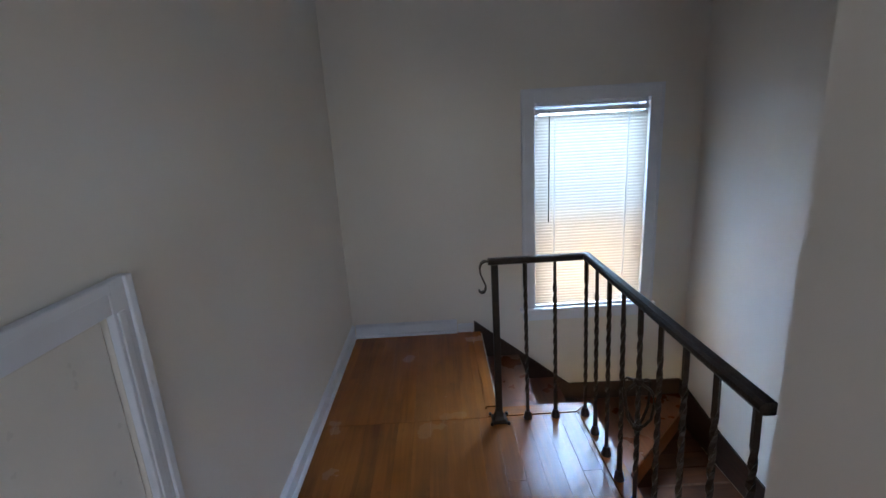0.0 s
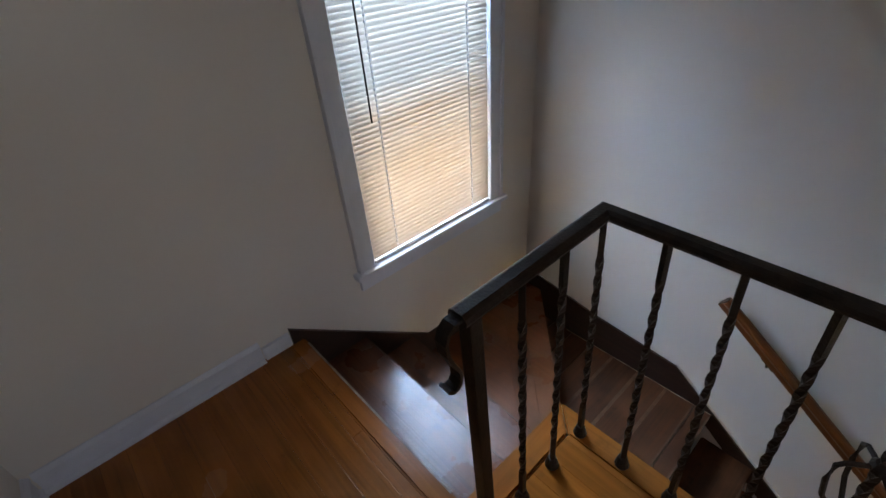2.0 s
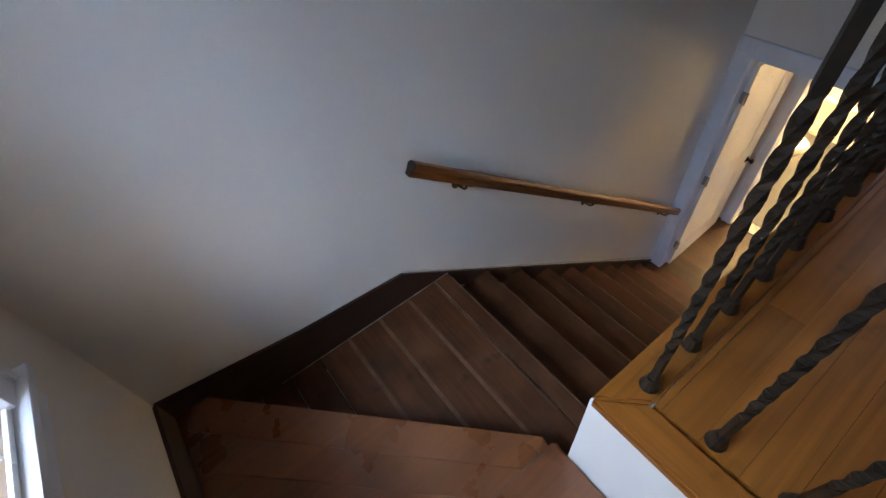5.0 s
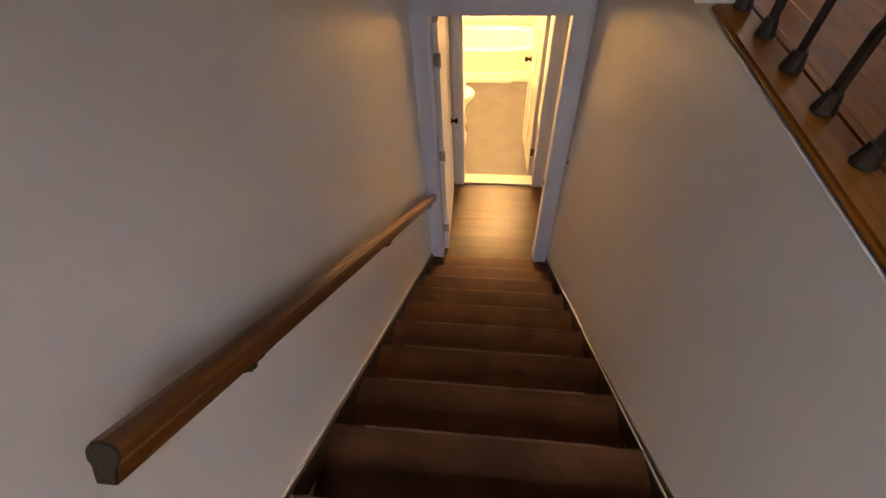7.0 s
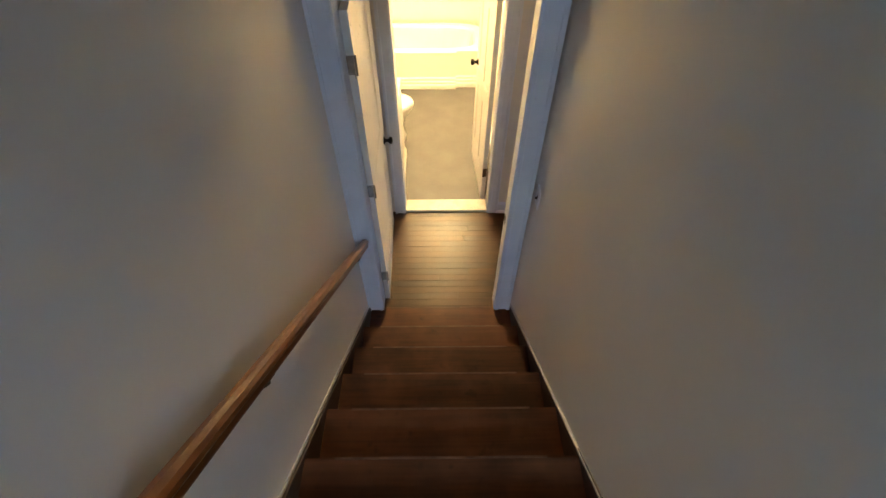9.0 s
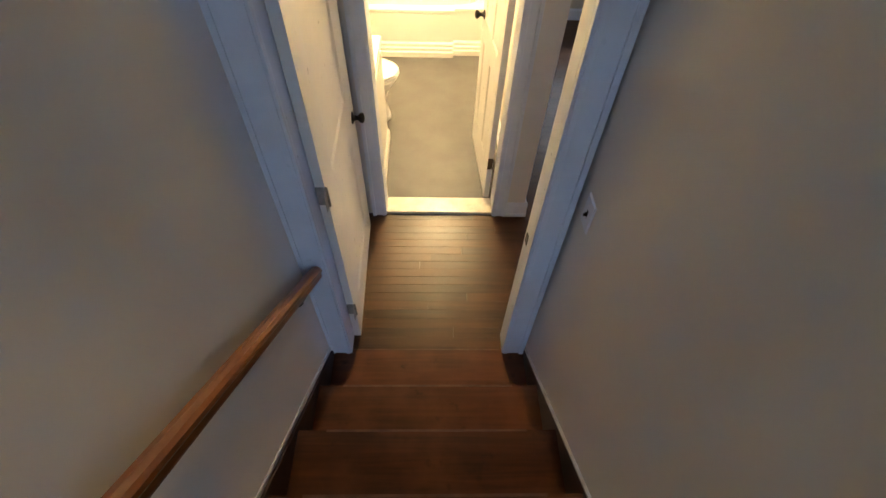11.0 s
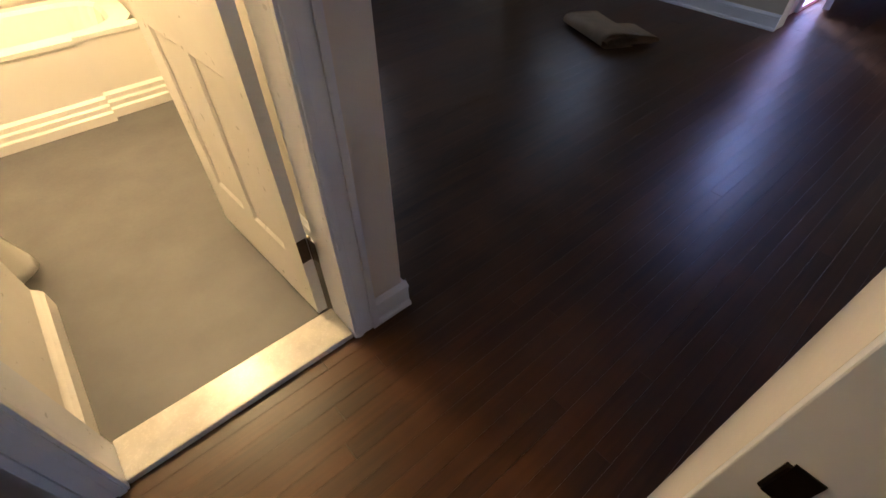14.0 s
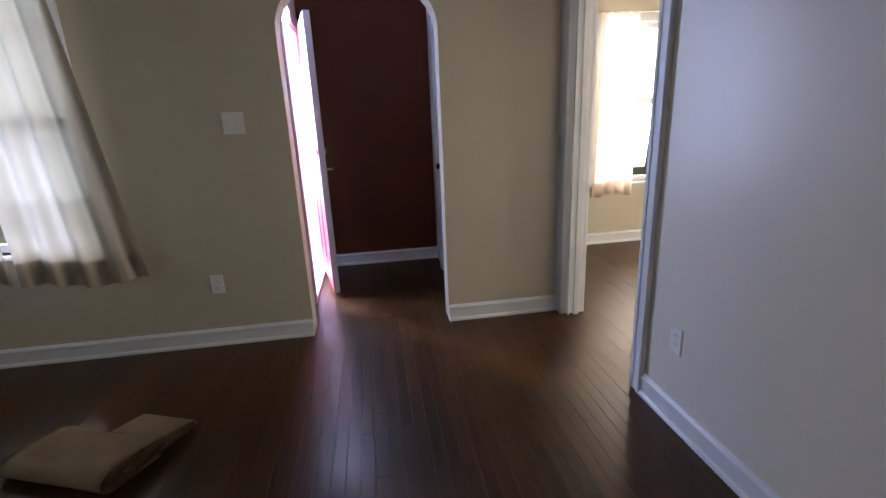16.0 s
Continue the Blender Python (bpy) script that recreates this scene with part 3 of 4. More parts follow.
def railing():
    rl = thing("railing", (RX, RY, H), "black wrought-iron landing railing with twisted balusters", "railing")
    # newel with its shoe
    bm = B()
    box(bm, -0.516, -0.484, RY - 0.016, RY + 0.016, H + 0.004, RZ - 0.02, 0.003)
    post = part("newel_post", bm, IRON, rl)
    bm = B()
    prof = [(0.055, 0), (0.055, 0.006), (0.038, 0.014), (0.03, 0.03), (0.025, 0.055)]
    lathe(bm, prof, 4, Matrix.Translation((-0.5, RY, H + 0.002)) @ Matrix.Rotation(math.pi / 4, 4, "Z"))
    for sx in (-1, 1):
        for sy in (-1, 1):
            lathe(bm, [(0.008, 0), (0.008, 0.012), (0.004, 0.015)], 8, Matrix.Translation((-0.5 + sx * 0.042, RY + sy * 0.042, H + 0.002)))
    part("post_shoe", bm, IRON, post)
    # moulded top rail
    sec = [(-0.021, -0.012), (-0.024, -0.004), (-0.021, 0.006), (-0.012, 0.012), (0.012, 0.012), (0.021, 0.006), (0.024, -0.004), (0.021, -0.012), (0.012, -0.018), (-0.012, -0.018)]
    bm = B()
    path = [(-0.53, RY), (RX, RY), (RX, -1.02)]
    rows = []
    for i, (px, py) in enumerate(path):
        side = ((0, 1), (0.7071 * 1.4142, 0.7071 * 1.4142), (1, 0))[i]
        rows.append([bm.verts.new((px + side[0] * a, py + side[1] * a, RZ + b)) for a, b in sec])
    for p, q in zip(rows, rows[1:]):
        for k in range(len(sec)):
            bm.faces.new((p[k], p[(k + 1) % len(sec)], q[(k + 1) % len(sec)], q[k]))
    bm.faces.new(rows[0])
    bm.faces.new(rows[-1])
    part("top_rail", bm, IRON, rl)
    # scroll beside the newel
    bm = B()
    pts = [(-0.53, 0.0), (-0.548, 0.0), (-0.562, -0.01), (-0.57, -0.03), (-0.568, -0.06), (-0.556, -0.09), (-0.545, -0.115), (-0.545, -0.135), (-0.553, -0.15), (-0.566, -0.153), (-0.576, -0.145), (-0.576, -0.134)]
    sm = []
    for (a, b), (c, d) in zip(pts, pts[1:]):
        sm += [(a + (c - a) * f, b + (d - b) * f) for f in (0, 0.5)]
    rows = []
    for i, (a, b) in enumerate(sm):
        c, d = sm[min(i + 1, len(sm) - 1)]
        e, f = sm[max(i - 1, 0)]
        t = Vector((c - e, d - f)).normalized()
        nx, nz = -t.y * 0.0035, t.x * 0.0035
        rows.append([bm.verts.new((a + nx, RY - 0.014, RZ + b + nz)), bm.verts.new((a + nx, RY + 0.014, RZ + b + nz)), bm.verts.new((a - nx, RY + 0.014, RZ + b - nz)), bm.verts.new((a - nx, RY - 0.014, RZ + b - nz))])
    for p, q in zip(rows, rows[1:]):
        for k in range(4):
            bm.faces.new((p[k], p[(k + 1) % 4], q[(k + 1) % 4], q[k]))
    bm.faces.new(rows[0])
    bm.faces.new(rows[-1])
    part("scroll", bm, IRON, rl)
    spots = [(-0.355, RY), (-0.213, RY), (RX, RY)] + [(RX, RY - 0.148 * k) for k in range(1, 9)]
    for k, (x, y) in enumerate(spots):
        bm = B()
        twisted_bar(bm, x, y, H + 0.03, RZ - 0.015, 0.0145, 2.6, 44, 0.14, k * 0.7)
        bal = part("baluster", bm, IRON, rl)
        bm = B()
        lathe(bm, [(0.02, 0), (0.022, 0.005), (0.019, 0.014), (0.016, 0.03), (0.013, 0.042)], 12, Matrix.Translation((x, y, H + 0.002)))
        part("baluster_shoe", bm, IRON, bal)
    # the basket half-way up one baluster
    bx, by = RX, RY - 0.148 * 4
    bm = B()
    for q in range(4):
        a = q * math.pi / 2 + 0.5
        ca, sa = math.cos(a), math.sin(a)
        pts = [(bx + ca * r, by + sa * r, z) for r, z in ((0.006, 3.227), (0.05, 3.219), (0.062, 3.207), (0.064, 3.157), (0.055, 3.107), (0.03, 3.067), (0.006, 3.046))]
        tube(bm, pts, 0.0055, 6)
    for z in (3.2265, 3.0465):
        lathe(bm, [(0.012, -0.012), (0.018, -0.006), (0.018, 0.006), (0.012, 0.012)], 10, Matrix.Translation((bx, by, z)))
    part("basket", bm, IRON, rl)
    # the whole railing leans out a little
    for o in rl.children_recursive:
        for v in o.data.vertices:
            v.co.y += 0.04 * (v.co.z - H) / (RZ - H)
    return rl


railing()


# ---- doors, casings, baseboards ----
def casing(name, axis, face, out, u0, u1, z1, width=0.09, depth=0.02, z0=0.0, label="white painted door casing", mat=None, sides="lrt"):
    """Moulded trim round an opening: face is the wall's plane, out the way (+1, -1) that it stands proud."""
    bm = B()

    def strip(ua, ub, za, zb, k0, k1):
        lo, hi = sorted((face + out * k0, face + out * k1))
        if axis == 0:
            box(bm, lo, hi, ua, ub, za, zb, 0.003)
        else:
            box(bm, ua, ub, lo, hi, za, zb, 0.003)
    if "l" in sides:
        strip(u0 - width, u0, z0, z1 + width, 0, depth)
        strip(u0 - width, u0 - width + 0.022, z0, z1 + width, depth, depth + 0.008)
        strip(u0 - 0.03, u0 - 0.008, z0, z1, depth, depth + 0.005)
    if "r" in sides:
        strip(u1, u1 + width, z0, z1 + width, 0, depth)
        strip(u1 + width - 0.022, u1 + width, z0, z1 + width, depth, depth + 0.008)
        strip(u1 + 0.008, u1 + 0.03, z0, z1, depth, depth + 0.005)
    if "t" in sides:
        strip(u0, u1, z1, z1 + width, 0, depth - 0.001)
        strip(u0, u1, z1 + width - 0.022, z1 + width, depth - 0.001, depth + 0.006)
    return structure(part(name, bm, mat or TRIM), label, "trim")


def jamb(name, axis, a, b, u0, u1, z1, t=0.018, label="white painted door jamb"):
    bm = B()
    for p, q in ((u0, u0 + t), (u1 - t, u1)):
        box(bm, *((a, b, p, q) if axis == 0 else (p, q, a, b)), 0.0, z1 - t, 0.002)
    box(bm, *((a, b, u0, u1) if axis == 0 else (u0, u1, a, b)), z1 - t, z1, 0.002)
    return structure(part(name, bm, TRIM), label, "trim")


def baseboard(name, axis, face, out, u0, u1, z=0.0, h=0.11):
    prof = [(0, 0), (0.026, 0), (0.026, 0.012), (0.02, 0.02), (0.014, 0.022), (0.014, h - 0.03), (0.018, h - 0.026), (0.018, h - 0.014), (0.008, h - 0.004), (0.006, h), (0, h)]
    pts = [(face + out * p, z + q) for p, q in prof]
    bm = B()
    if axis == 0:
        prism(bm, pts, 1, u0, u1)
    else:
        prism(bm, pts, 0, u0, u1)
    return structure(part(name, bm, TRIM), "white painted moulded baseboard", "baseboard")


baseboard("baseboard", 0, -1.43, 1, -0.885, 1.27, H, 0.10)
baseboard("baseboard", 1, 1.27, -1, -1.404, -0.665, H, 0.10)
structure(part("baseboard", box(B(), -0.66, -0.545, 1.255, 1.27, H, H + 0.065, 0.002), TRIM), "short low piece of white baseboard", "baseboard")

casing("trim_stair_door", 1, SF1, 1, DX0, DX1, DZ, 0.112, 0.022)
jamb("door_jamb_stair", 1, SF0, SF1 - 0.0005, DX0 - 0.0185, DX1 + 0.0185, DZ + 0.0005)
origin(GF)
casing("trim_bath_door", 1, -3.56, 1, BX0, BX1, BZ, 0.09, 0.02)
jamb("door_jamb_bath", 1, -3.68, -3.5605, BX0 - 0.0185, BX1 + 0.0185, BZ)
casing("trim_room_opening", 1, -2.10, -1, OX0, OX1, OZ, 0.088, 0.02)
for y0, y1 in ((-2.082, -2.066), (-2.04, -2.0)):
    structure(part("trim_room_opening_stop", box(B(), OX0 + 0.0185, OX0 + 0.03, y0, y1, 0.0, OZ - 0.02, 0.003), TRIM), "white painted stop strip on the door jamb", "trim")
casing("trim_room_opening_inner", 1, -1.97, 1, OX0, OX1, OZ, 0.088, 0.02)
structure(part("jamb_room_opening", box(box(box(B(), OX0 - 0.02, OX0, -2.10, -1.97, 0, OZ, 0.002), OX1 - 0.018, OX1 + 0.001, -2.1, -1.97, 0, OZ - 0.018, 0.002), OX0, OX1, -2.1, -1.97, OZ - 0.018, OZ + 0.001, 0.002), TRIM), "white painted opening jamb", "trim")
wall("wall_room_opening_stub", 1, -2.10, -1.97, -3.69, OX0 - 0.02, -0.05, OZ)
baseboard("baseboard", 1, -2.10, -1, -2.64, -0.12)
baseboard("baseboard", 0, -3.69, 1, -6.40, AR0)
baseboard("baseboard", 0, -3.69, 1, AR1, -2.125)
baseboard("baseboard", 1, -6.40, 1, -3.67, -3.19)
baseboard("baseboard", 1, -6.40, 1, -2.41, -0.11)
baseboard("baseboard", 0, -0.11, -1, -6.40, -3.56)
baseboard("baseboard", 1, -3.56, 1, -0.128, 0.008)
baseboard("baseboard", 0, VX, 1, VY0, VY1)
baseboard("baseboard", 0, -5.17, 1, -2.64, 1.6)

# floors last: ground floor
rng = random.Random(4)
sub = structure(part("floor_ground", box(B(), -5.29, 1.1, -6.52, HALL + 0.008, -0.06, -0.018), DARKFLOOR), "dark-stained worn hardwood strip floor", "floor")
rooms = structure(part("floor_far_room", box(B(), -5.29, -1.9, -2.64, 1.75, -0.06, -0.018), DARKFLOOR), "brown hardwood strip floor of the far room", "floor")
boards(sub, -3.84, 1.0, -6.40, -3.56, 0, 0.0815, 0, DARKFLOOR, rng, (1.0, 2.4))
boards(sub, -3.84, 1.0, -3.56, -2.10, 0, 0.0575, 0, DARKFLOOR, rng, (0.8, 2.0))
boards(sub, -5.17, -3.84, -3.83, -2.74, 0, 0.0815, 0, DARKFLOOR, rng, (0.9, 1.6))
boards(rooms, -5.17, -2.02, -2.10, 1.6, 0, 0.12, 0, DARKFLOOR, rng, (1.6, 3.2))
origin(0)
boards(landing, -1.43, LE - 0.072, FE - 0.092, 1.27, H, 0.0825, 1, OAK, rng, (0.8, 1.6))
boards(landing, -1.43, E0 - 0.092, -3.2, FE - 0.094, H, 0.0825, 1, OAK, rng, (0.8, 2.2))
origin(GF)
structure(part("floor_bath", box(B(), -0.03, 1.6, -6.75, -3.68, -0.06, 0.004), VINYL), "plain grey-brown sheet vinyl bathroom floor", "floor")
structure(part("bath_threshold", box(B(), BX0 + 0.0, BX1, -3.69, -3.552, -0.02, 0.022, 0.006), MARBLE), "cream marble threshold in the bathroom doorway", "threshold")
structure(part("ground", box(B(), -900, 900, -900, 900, -0.5, -0.42), GRASS), "lawn outside", "ground")


origin(0)


# ---- stair window with its blind ----
def stair_window():
    w = structure(thing("window_1", (0.285, 1.3, WZ0), "white painted sash window behind a closed blind", "window"), "white painted sash window behind a closed blind", "window")
    bm = B()
    cw = 0.085
    for a, b, c, d in ((WX0 - cw, WX0, WZ0, WZ1 + cw), (WX1, WX1 + cw, WZ0, WZ1 + cw), (WX0, WX1, WZ1, WZ1 + cw)):
        box(bm, a, b, 1.249, 1.27, c, d, 0.003)
    for a, b, c, d in ((WX0 - cw, WX0 - cw + 0.02, WZ0, WZ1 + cw), (WX1 + cw - 0.02, WX1 + cw, WZ0, WZ1 + cw), (WX0 - cw + 0.02, WX1 + cw - 0.02, WZ1 + cw - 0.02, WZ1 + cw)):
        box(bm, a, b, 1.241, 1.249, c, d, 0.002)
    part("window_casing", bm, TRIM, w)
    part("window_sill", box(B(), WX0 - cw - 0.022, WX1 + cw + 0.022, 1.225, 1.37, WZ0 - 0.026, WZ0, 0.006), TRIM, w)
    part("apron", box(B(), WX0 - cw, WX1 + cw, 1.252, 1.27, WZ0 - 0.10, WZ0 - 0.026, 0.003), TRIM, w)
    bm = B()
    for a, b in ((WX0, WX0 + 0.018), (WX1 - 0.018, WX1)):
        box(bm, a, b, 1.287, 1.419, WZ0, WZ1)
    box(bm, WX0 + 0.018, WX1 - 0.018, 1.27, 1.419, WZ1 - 0.018, WZ1)
    part("window_frame", bm, TRIM, w)
    for k, (za, zb, y) in enumerate(((3.5265, WZ1 - 0.018, 1.395), (WZ0, 3.5665, 1.365))):
        bm = B()
        x0, x1 = WX0 + 0.019, WX1 - 0.019
        for a, b, c, d in ((x0, x0 + 0.04, za, zb), (x1 - 0.04, x1, za, zb), (x0 + 0.04, x1 - 0.04, za, za + 0.045), (x0 + 0.04, x1 - 0.04, zb - 0.04, zb)):
            box(bm, a, b, y - 0.014, y + 0.014, c, d, 0.003)
        sash = part("sash", bm, TRIM, w)
        g = part("pane", box(B(), x0 + 0.038, x1 - 0.038, y - 0.002, y + 0.002, za + 0.04, zb - 0.038), GLASS, sash)
        g.visible_shadow = False
    return w


def blind():
    bl = thing("venetian_blind", (0.285, 1.268, WZ1 - 0.05), "closed cream venetian mini blind in the stair window", "blind")
    x0, x1 = WX0 + 0.006, WX1 - 0.006
    yc = 1.268
    part("headrail", box(B(), x0, x1, yc - 0.014, yc + 0.014, WZ1 - 0.072, WZ1 - 0.045, 0.002), PLASTIC, bl)
    rod = part("tension_rod", tube(tube(B(), [(x0 - 0.004, 1.262, WZ1 - 0.022), (x1 + 0.004, 1.262, WZ1 - 0.022)], 0.0045, 8), [(x0 + 0.04, 1.262, WZ1 - 0.022), (x1 - 0.05, 1.262, WZ1 - 0.022)], 0.0075, 10), TRIM, bl)
    top, bottom, pitch = WZ1 - 0.083, WZ0 + 0.022, 0.0205
    n = int((top - bottom) / pitch)
    bm = B()
    tilt = radians(56)
    rows = []
    for k in range(5):
        f = (k / 4 - 0.5)
        wy, bow = 0.026 * f, 0.0022 * (1 - 4 * f * f)
        rows.append((wy * math.cos(tilt) - bow * math.sin(tilt), wy * math.sin(tilt) + bow * math.cos(tilt)))
    va = [[bm.verts.new((x, p, q)) for p, q in rows] for x in (x0 + 0.002, x1 - 0.002)]
    for k in range(4):
        bm.faces.new((va[0][k], va[0][k + 1], va[1][k + 1], va[1][k]))
    me = bpy.data.meshes.new("slat")
    bm.to_mesh(me)
    bm.free()
    for p in me.polygons:
        p.use_smooth = True
    me.materials.append(SLAT)
    rg = random.Random(2)
    for k in range(n):
        ob = new("slat", me)
        ob.parent = bl
        ob.matrix_parent_inverse = bl.matrix_world.inverted()
        ob.matrix_basis = pose(0, yc, top - pitch * (k + 0.5), rg.uniform(-2.0, 2.0), rg.uniform(-0.05, 0.05), 0)
    part("bottom_rail", box(B(), x0, x1, yc - 0.012, yc + 0.012, WZ0 + 0.002, WZ0 + 0.018, 0.003), PLASTIC, bl)
    for x in (x0 + 0.13, x1 - 0.13):
        bm = B()
        for dy in (-0.014, 0.014):
            tube(bm, [(x, yc + dy, WZ0 + 0.01), (x, yc + dy, WZ1 - 0.07)], 0.0009, 5)
        for k in range(n):
            z = top - pitch * k
            box(bm, x - 0.004, x + 0.004, yc - 0.0155, yc - 0.0135, z - 0.005, z + 0.002)
        part("ladder_cord", bm, PLASTIC, bl)
    wx = x0 + 0.092
    bm = tube(B(), [(wx, yc - 0.02, WZ1 - 0.06), (wx, yc - 0.026, WZ1 - 0.10), (wx - 0.004, yc - 0.028, WZ1 - 0.79)], 0.0038, 6)
    part("tilt_wand", bm, BLACKM, bl, "slim grey clear-plastic wand")
    return bl


stair_window()
blind()


# ---- wall handrail ----
def handrail():
    a, b = Vector((0.957, 0.128, 2.640)), Vector((0.957, -2.445, 0.672))
    hr = thing("handrail", (1.02, a.y, a.z), "brown varnished wooden handrail on metal wall brackets", "handrail")
    d = (b - a).normalized()
    up = Vector((1, 0, 0)).cross(d)
    up = -up if up.z < 0 else up
    sec = [(-0.014, -0.034), (0.014, -0.034), (0.017, -0.024), (0.019, -0.004), (0.026, 0.008), (0.026, 0.022), (0.017, 0.032), (0.0, 0.036), (-0.017, 0.032), (-0.026, 0.022), (-0.026, 0.008), (-0.019, -0.004), (-0.017, -0.024)]
    sec = [(p * 0.85, q * 0.85) for p, q in sec]
    bm = B()
    r0 = [bm.verts.new(a + Vector((p, 0, 0)) + up * q) for p, q in sec]
    r1 = [bm.verts.new(b + Vector((p, 0, 0)) + up * q) for p, q in sec]
    for k in range(len(sec)):
        bm.faces.new((r0[k], r0[(k + 1) % len(sec)], r1[(k + 1) % len(sec)], r1[k]))
    f0, f1 = bm.faces.new(r0), bm.faces.new(r1)
    part("rail", bm, RAILWOOD, hr)
    bm = B()
    c0 = [bm.verts.new(a + Vector((p, 0, 0)) * 0.98 + up * q * 0.98 - d * 0.0005) for p, q in sec]
    c1 = [bm.verts.new(a + Vector((p, 0, 0)) * 0.9 + up * q * 0.9 - d * 0.004) for p, q in sec]
    for k in range(len(sec)):
        bm.faces.new((c0[k], c0[(k + 1) % len(sec)], c1[(k + 1) % len(sec)], c1[k]))
    bm.faces.new(c0)
    bm.faces.new(c1)
    part("end_grain", bm, IRON, hr, "darkened worn end of the rail")
    for f in (0.1, 0.465, 0.89):
        p = a + (b - a) * f - up * 0.031
        bm = B()
        tube(bm, [(1.018, p.y, p.z - 0.03), (0.99, p.y, p.z - 0.034), (0.966, p.y, p.z - 0.028), (0.953, p.y, p.z - 0.012), (0.952, p.y, p.z + 0.002)], 0.0065, 8)
        lathe(bm, [(0.026, 0), (0.026, 0.004), (0.014, 0.008)], 16, Matrix.Translation((1.0195, p.y, p.z - 0.03)) @ Matrix.Rotation(-math.pi / 2, 4, "Y"))
        m = Matrix.Translation(p) @ (b - a).to_track_quat("Y", "Z").to_matrix().to_4x4()
        bmesh.ops.create_cube(bm, size=1, matrix=m @ Matrix.Diagonal((0.022, 0.07, 0.005, 1)))
        part("bracket", bm, BRACKET, hr)
    return hr


handrail()


# ---- doors ----
def panel_door(name, width, height, panels, thick, label, mat=None, edge_mat=None):
    """A leaf lying from the hinge (0) along +x, faces across y, with sunk panels (x0, x1, z0, z1)."""
    d = thing(name, (0, 0, 0), label, "door")
    bm = B()
    box(bm, 0.0, width, -thick / 2 + 0.008, thick / 2 - 0.008, 0.006, height)
    xs = sorted({0.0, width, *[p[0] for p in panels], *[p[1] for p in panels]})
    for s in (-1, 1):
        y0, y1 = sorted((s * (thick / 2 - 0.008), s * thick / 2))
        for a, b in zip(xs, xs[1:]):
            zs = [0.006]
            for p in sorted(panels, key=lambda q: q[2]):
                if p[0] < b - 1e-6 and p[1] > a + 1e-6:
                    zs += [p[2], p[3]]
            zs.append(height)
            for k in range(0, len(zs), 2):
                box(bm, a, b, y0, y1, zs[k], zs[k + 1])
        for a, b, c, e in panels:
            # sloping moulding inside each panel
            o = 0.014
            ring0 = [(a, c), (b, c), (b, e), (a, e)]
            ring1 = [(a + o, c + o), (b - o, c + o), (b - o, e - o), (a + o, e - o)]
            v0 = [bm.verts.new((p, s * thick / 2, q)) for p, q in ring0]
            v1 = [bm.verts.new((p, s * (thick / 2 - 0.007), q)) for p, q in ring1]
            for k in range(4):
                bm.faces.new((v0[k], v0[(k + 1) % 4], v1[(k + 1) % 4], v1[k]))
    part("leaf", bm, mat or DOORP, d)
    return d


def knob(parent, x, z, thick, mat=None, label="dark bronze round knob", r=0.026):
    for s in (-1, 1):
        m = Matrix.Translation((x, s * thick / 2, z)) @ Matrix.Rotation(-s * math.pi / 2, 4, "X")
        bm = lathe(B(), [(0.03, 0), (0.03, 0.004), (0.014, 0.01), (0.011, 0.028), (r * 0.8, 0.036), (r, 0.046), (r * 0.9, 0.056), (r * 0.4, 0.061)], 20, m)
        part("knob", bm, mat or BLACKM, parent, label, smooth=True)


def hinges(parent, zs, thick, side=1, mat=None):
    for z in zs:
        bm = B()
        tube(bm, [(-0.004, side * thick / 2 + side * 0.004, z - 0.045), (-0.004, side * thick / 2 + side * 0.004, z + 0.045)], 0.006, 8)
        box(bm, -0.0015, 0.0, -thick / 2 + 0.004, thick / 2, z - 0.044, z + 0.044)
        box(bm, -0.04, -0.006, side * thick / 2 + side * 0.001 - 0.001, side * thick / 2 + side * 0.001 + 0.001, z - 0.044, z + 0.044)
        for dz in (-0.03, 0.03):
            lathe(bm, [(0.005, 0), (0.004, 0.0015)], 8, Matrix.Translation((-0.025, side * thick / 2 + 0.002 * side, z + dz)) @ Matrix.Rotation(-side * math.pi / 2, 4, "X"))
        part("hinge", bm, mat or HINGE, parent, "dull painted butt hinge")


sd = panel_door("stair_door", 0.80, 2.03, [(0.15, 0.62, 0.21, 0.80), (0.15, 0.62, 1.05, 1.9)], 0.035, "white two-panel wooden door standing open into the hall")
knob(sd, 0.775 - 0.04, 0.87, 0.035)
hinges(sd, (0.28, 1.06, 1.8), 0.035, -1)
sd.matrix_world = pose(0.893, SF0 + 0.012, 0.006, 0, 0, -88.6)

bd = panel_door("bath_door", 0.68, 2.0, [(x, x + 0.2, a, b) for x in (0.105, 0.375) for a, b in ((0.24, 0.8), (0.95, 1.5), (1.62, 1.86))], 0.035, "white six-panel bathroom door open against the side wall")
knob(bd, 0.62, 0.95, 0.035)
hinges(bd, (0.30, 1.75), 0.035, -1, BRACKET)
bd.matrix_world = pose(0.128, -3.511, 0.018, 0, 0, -86.5)

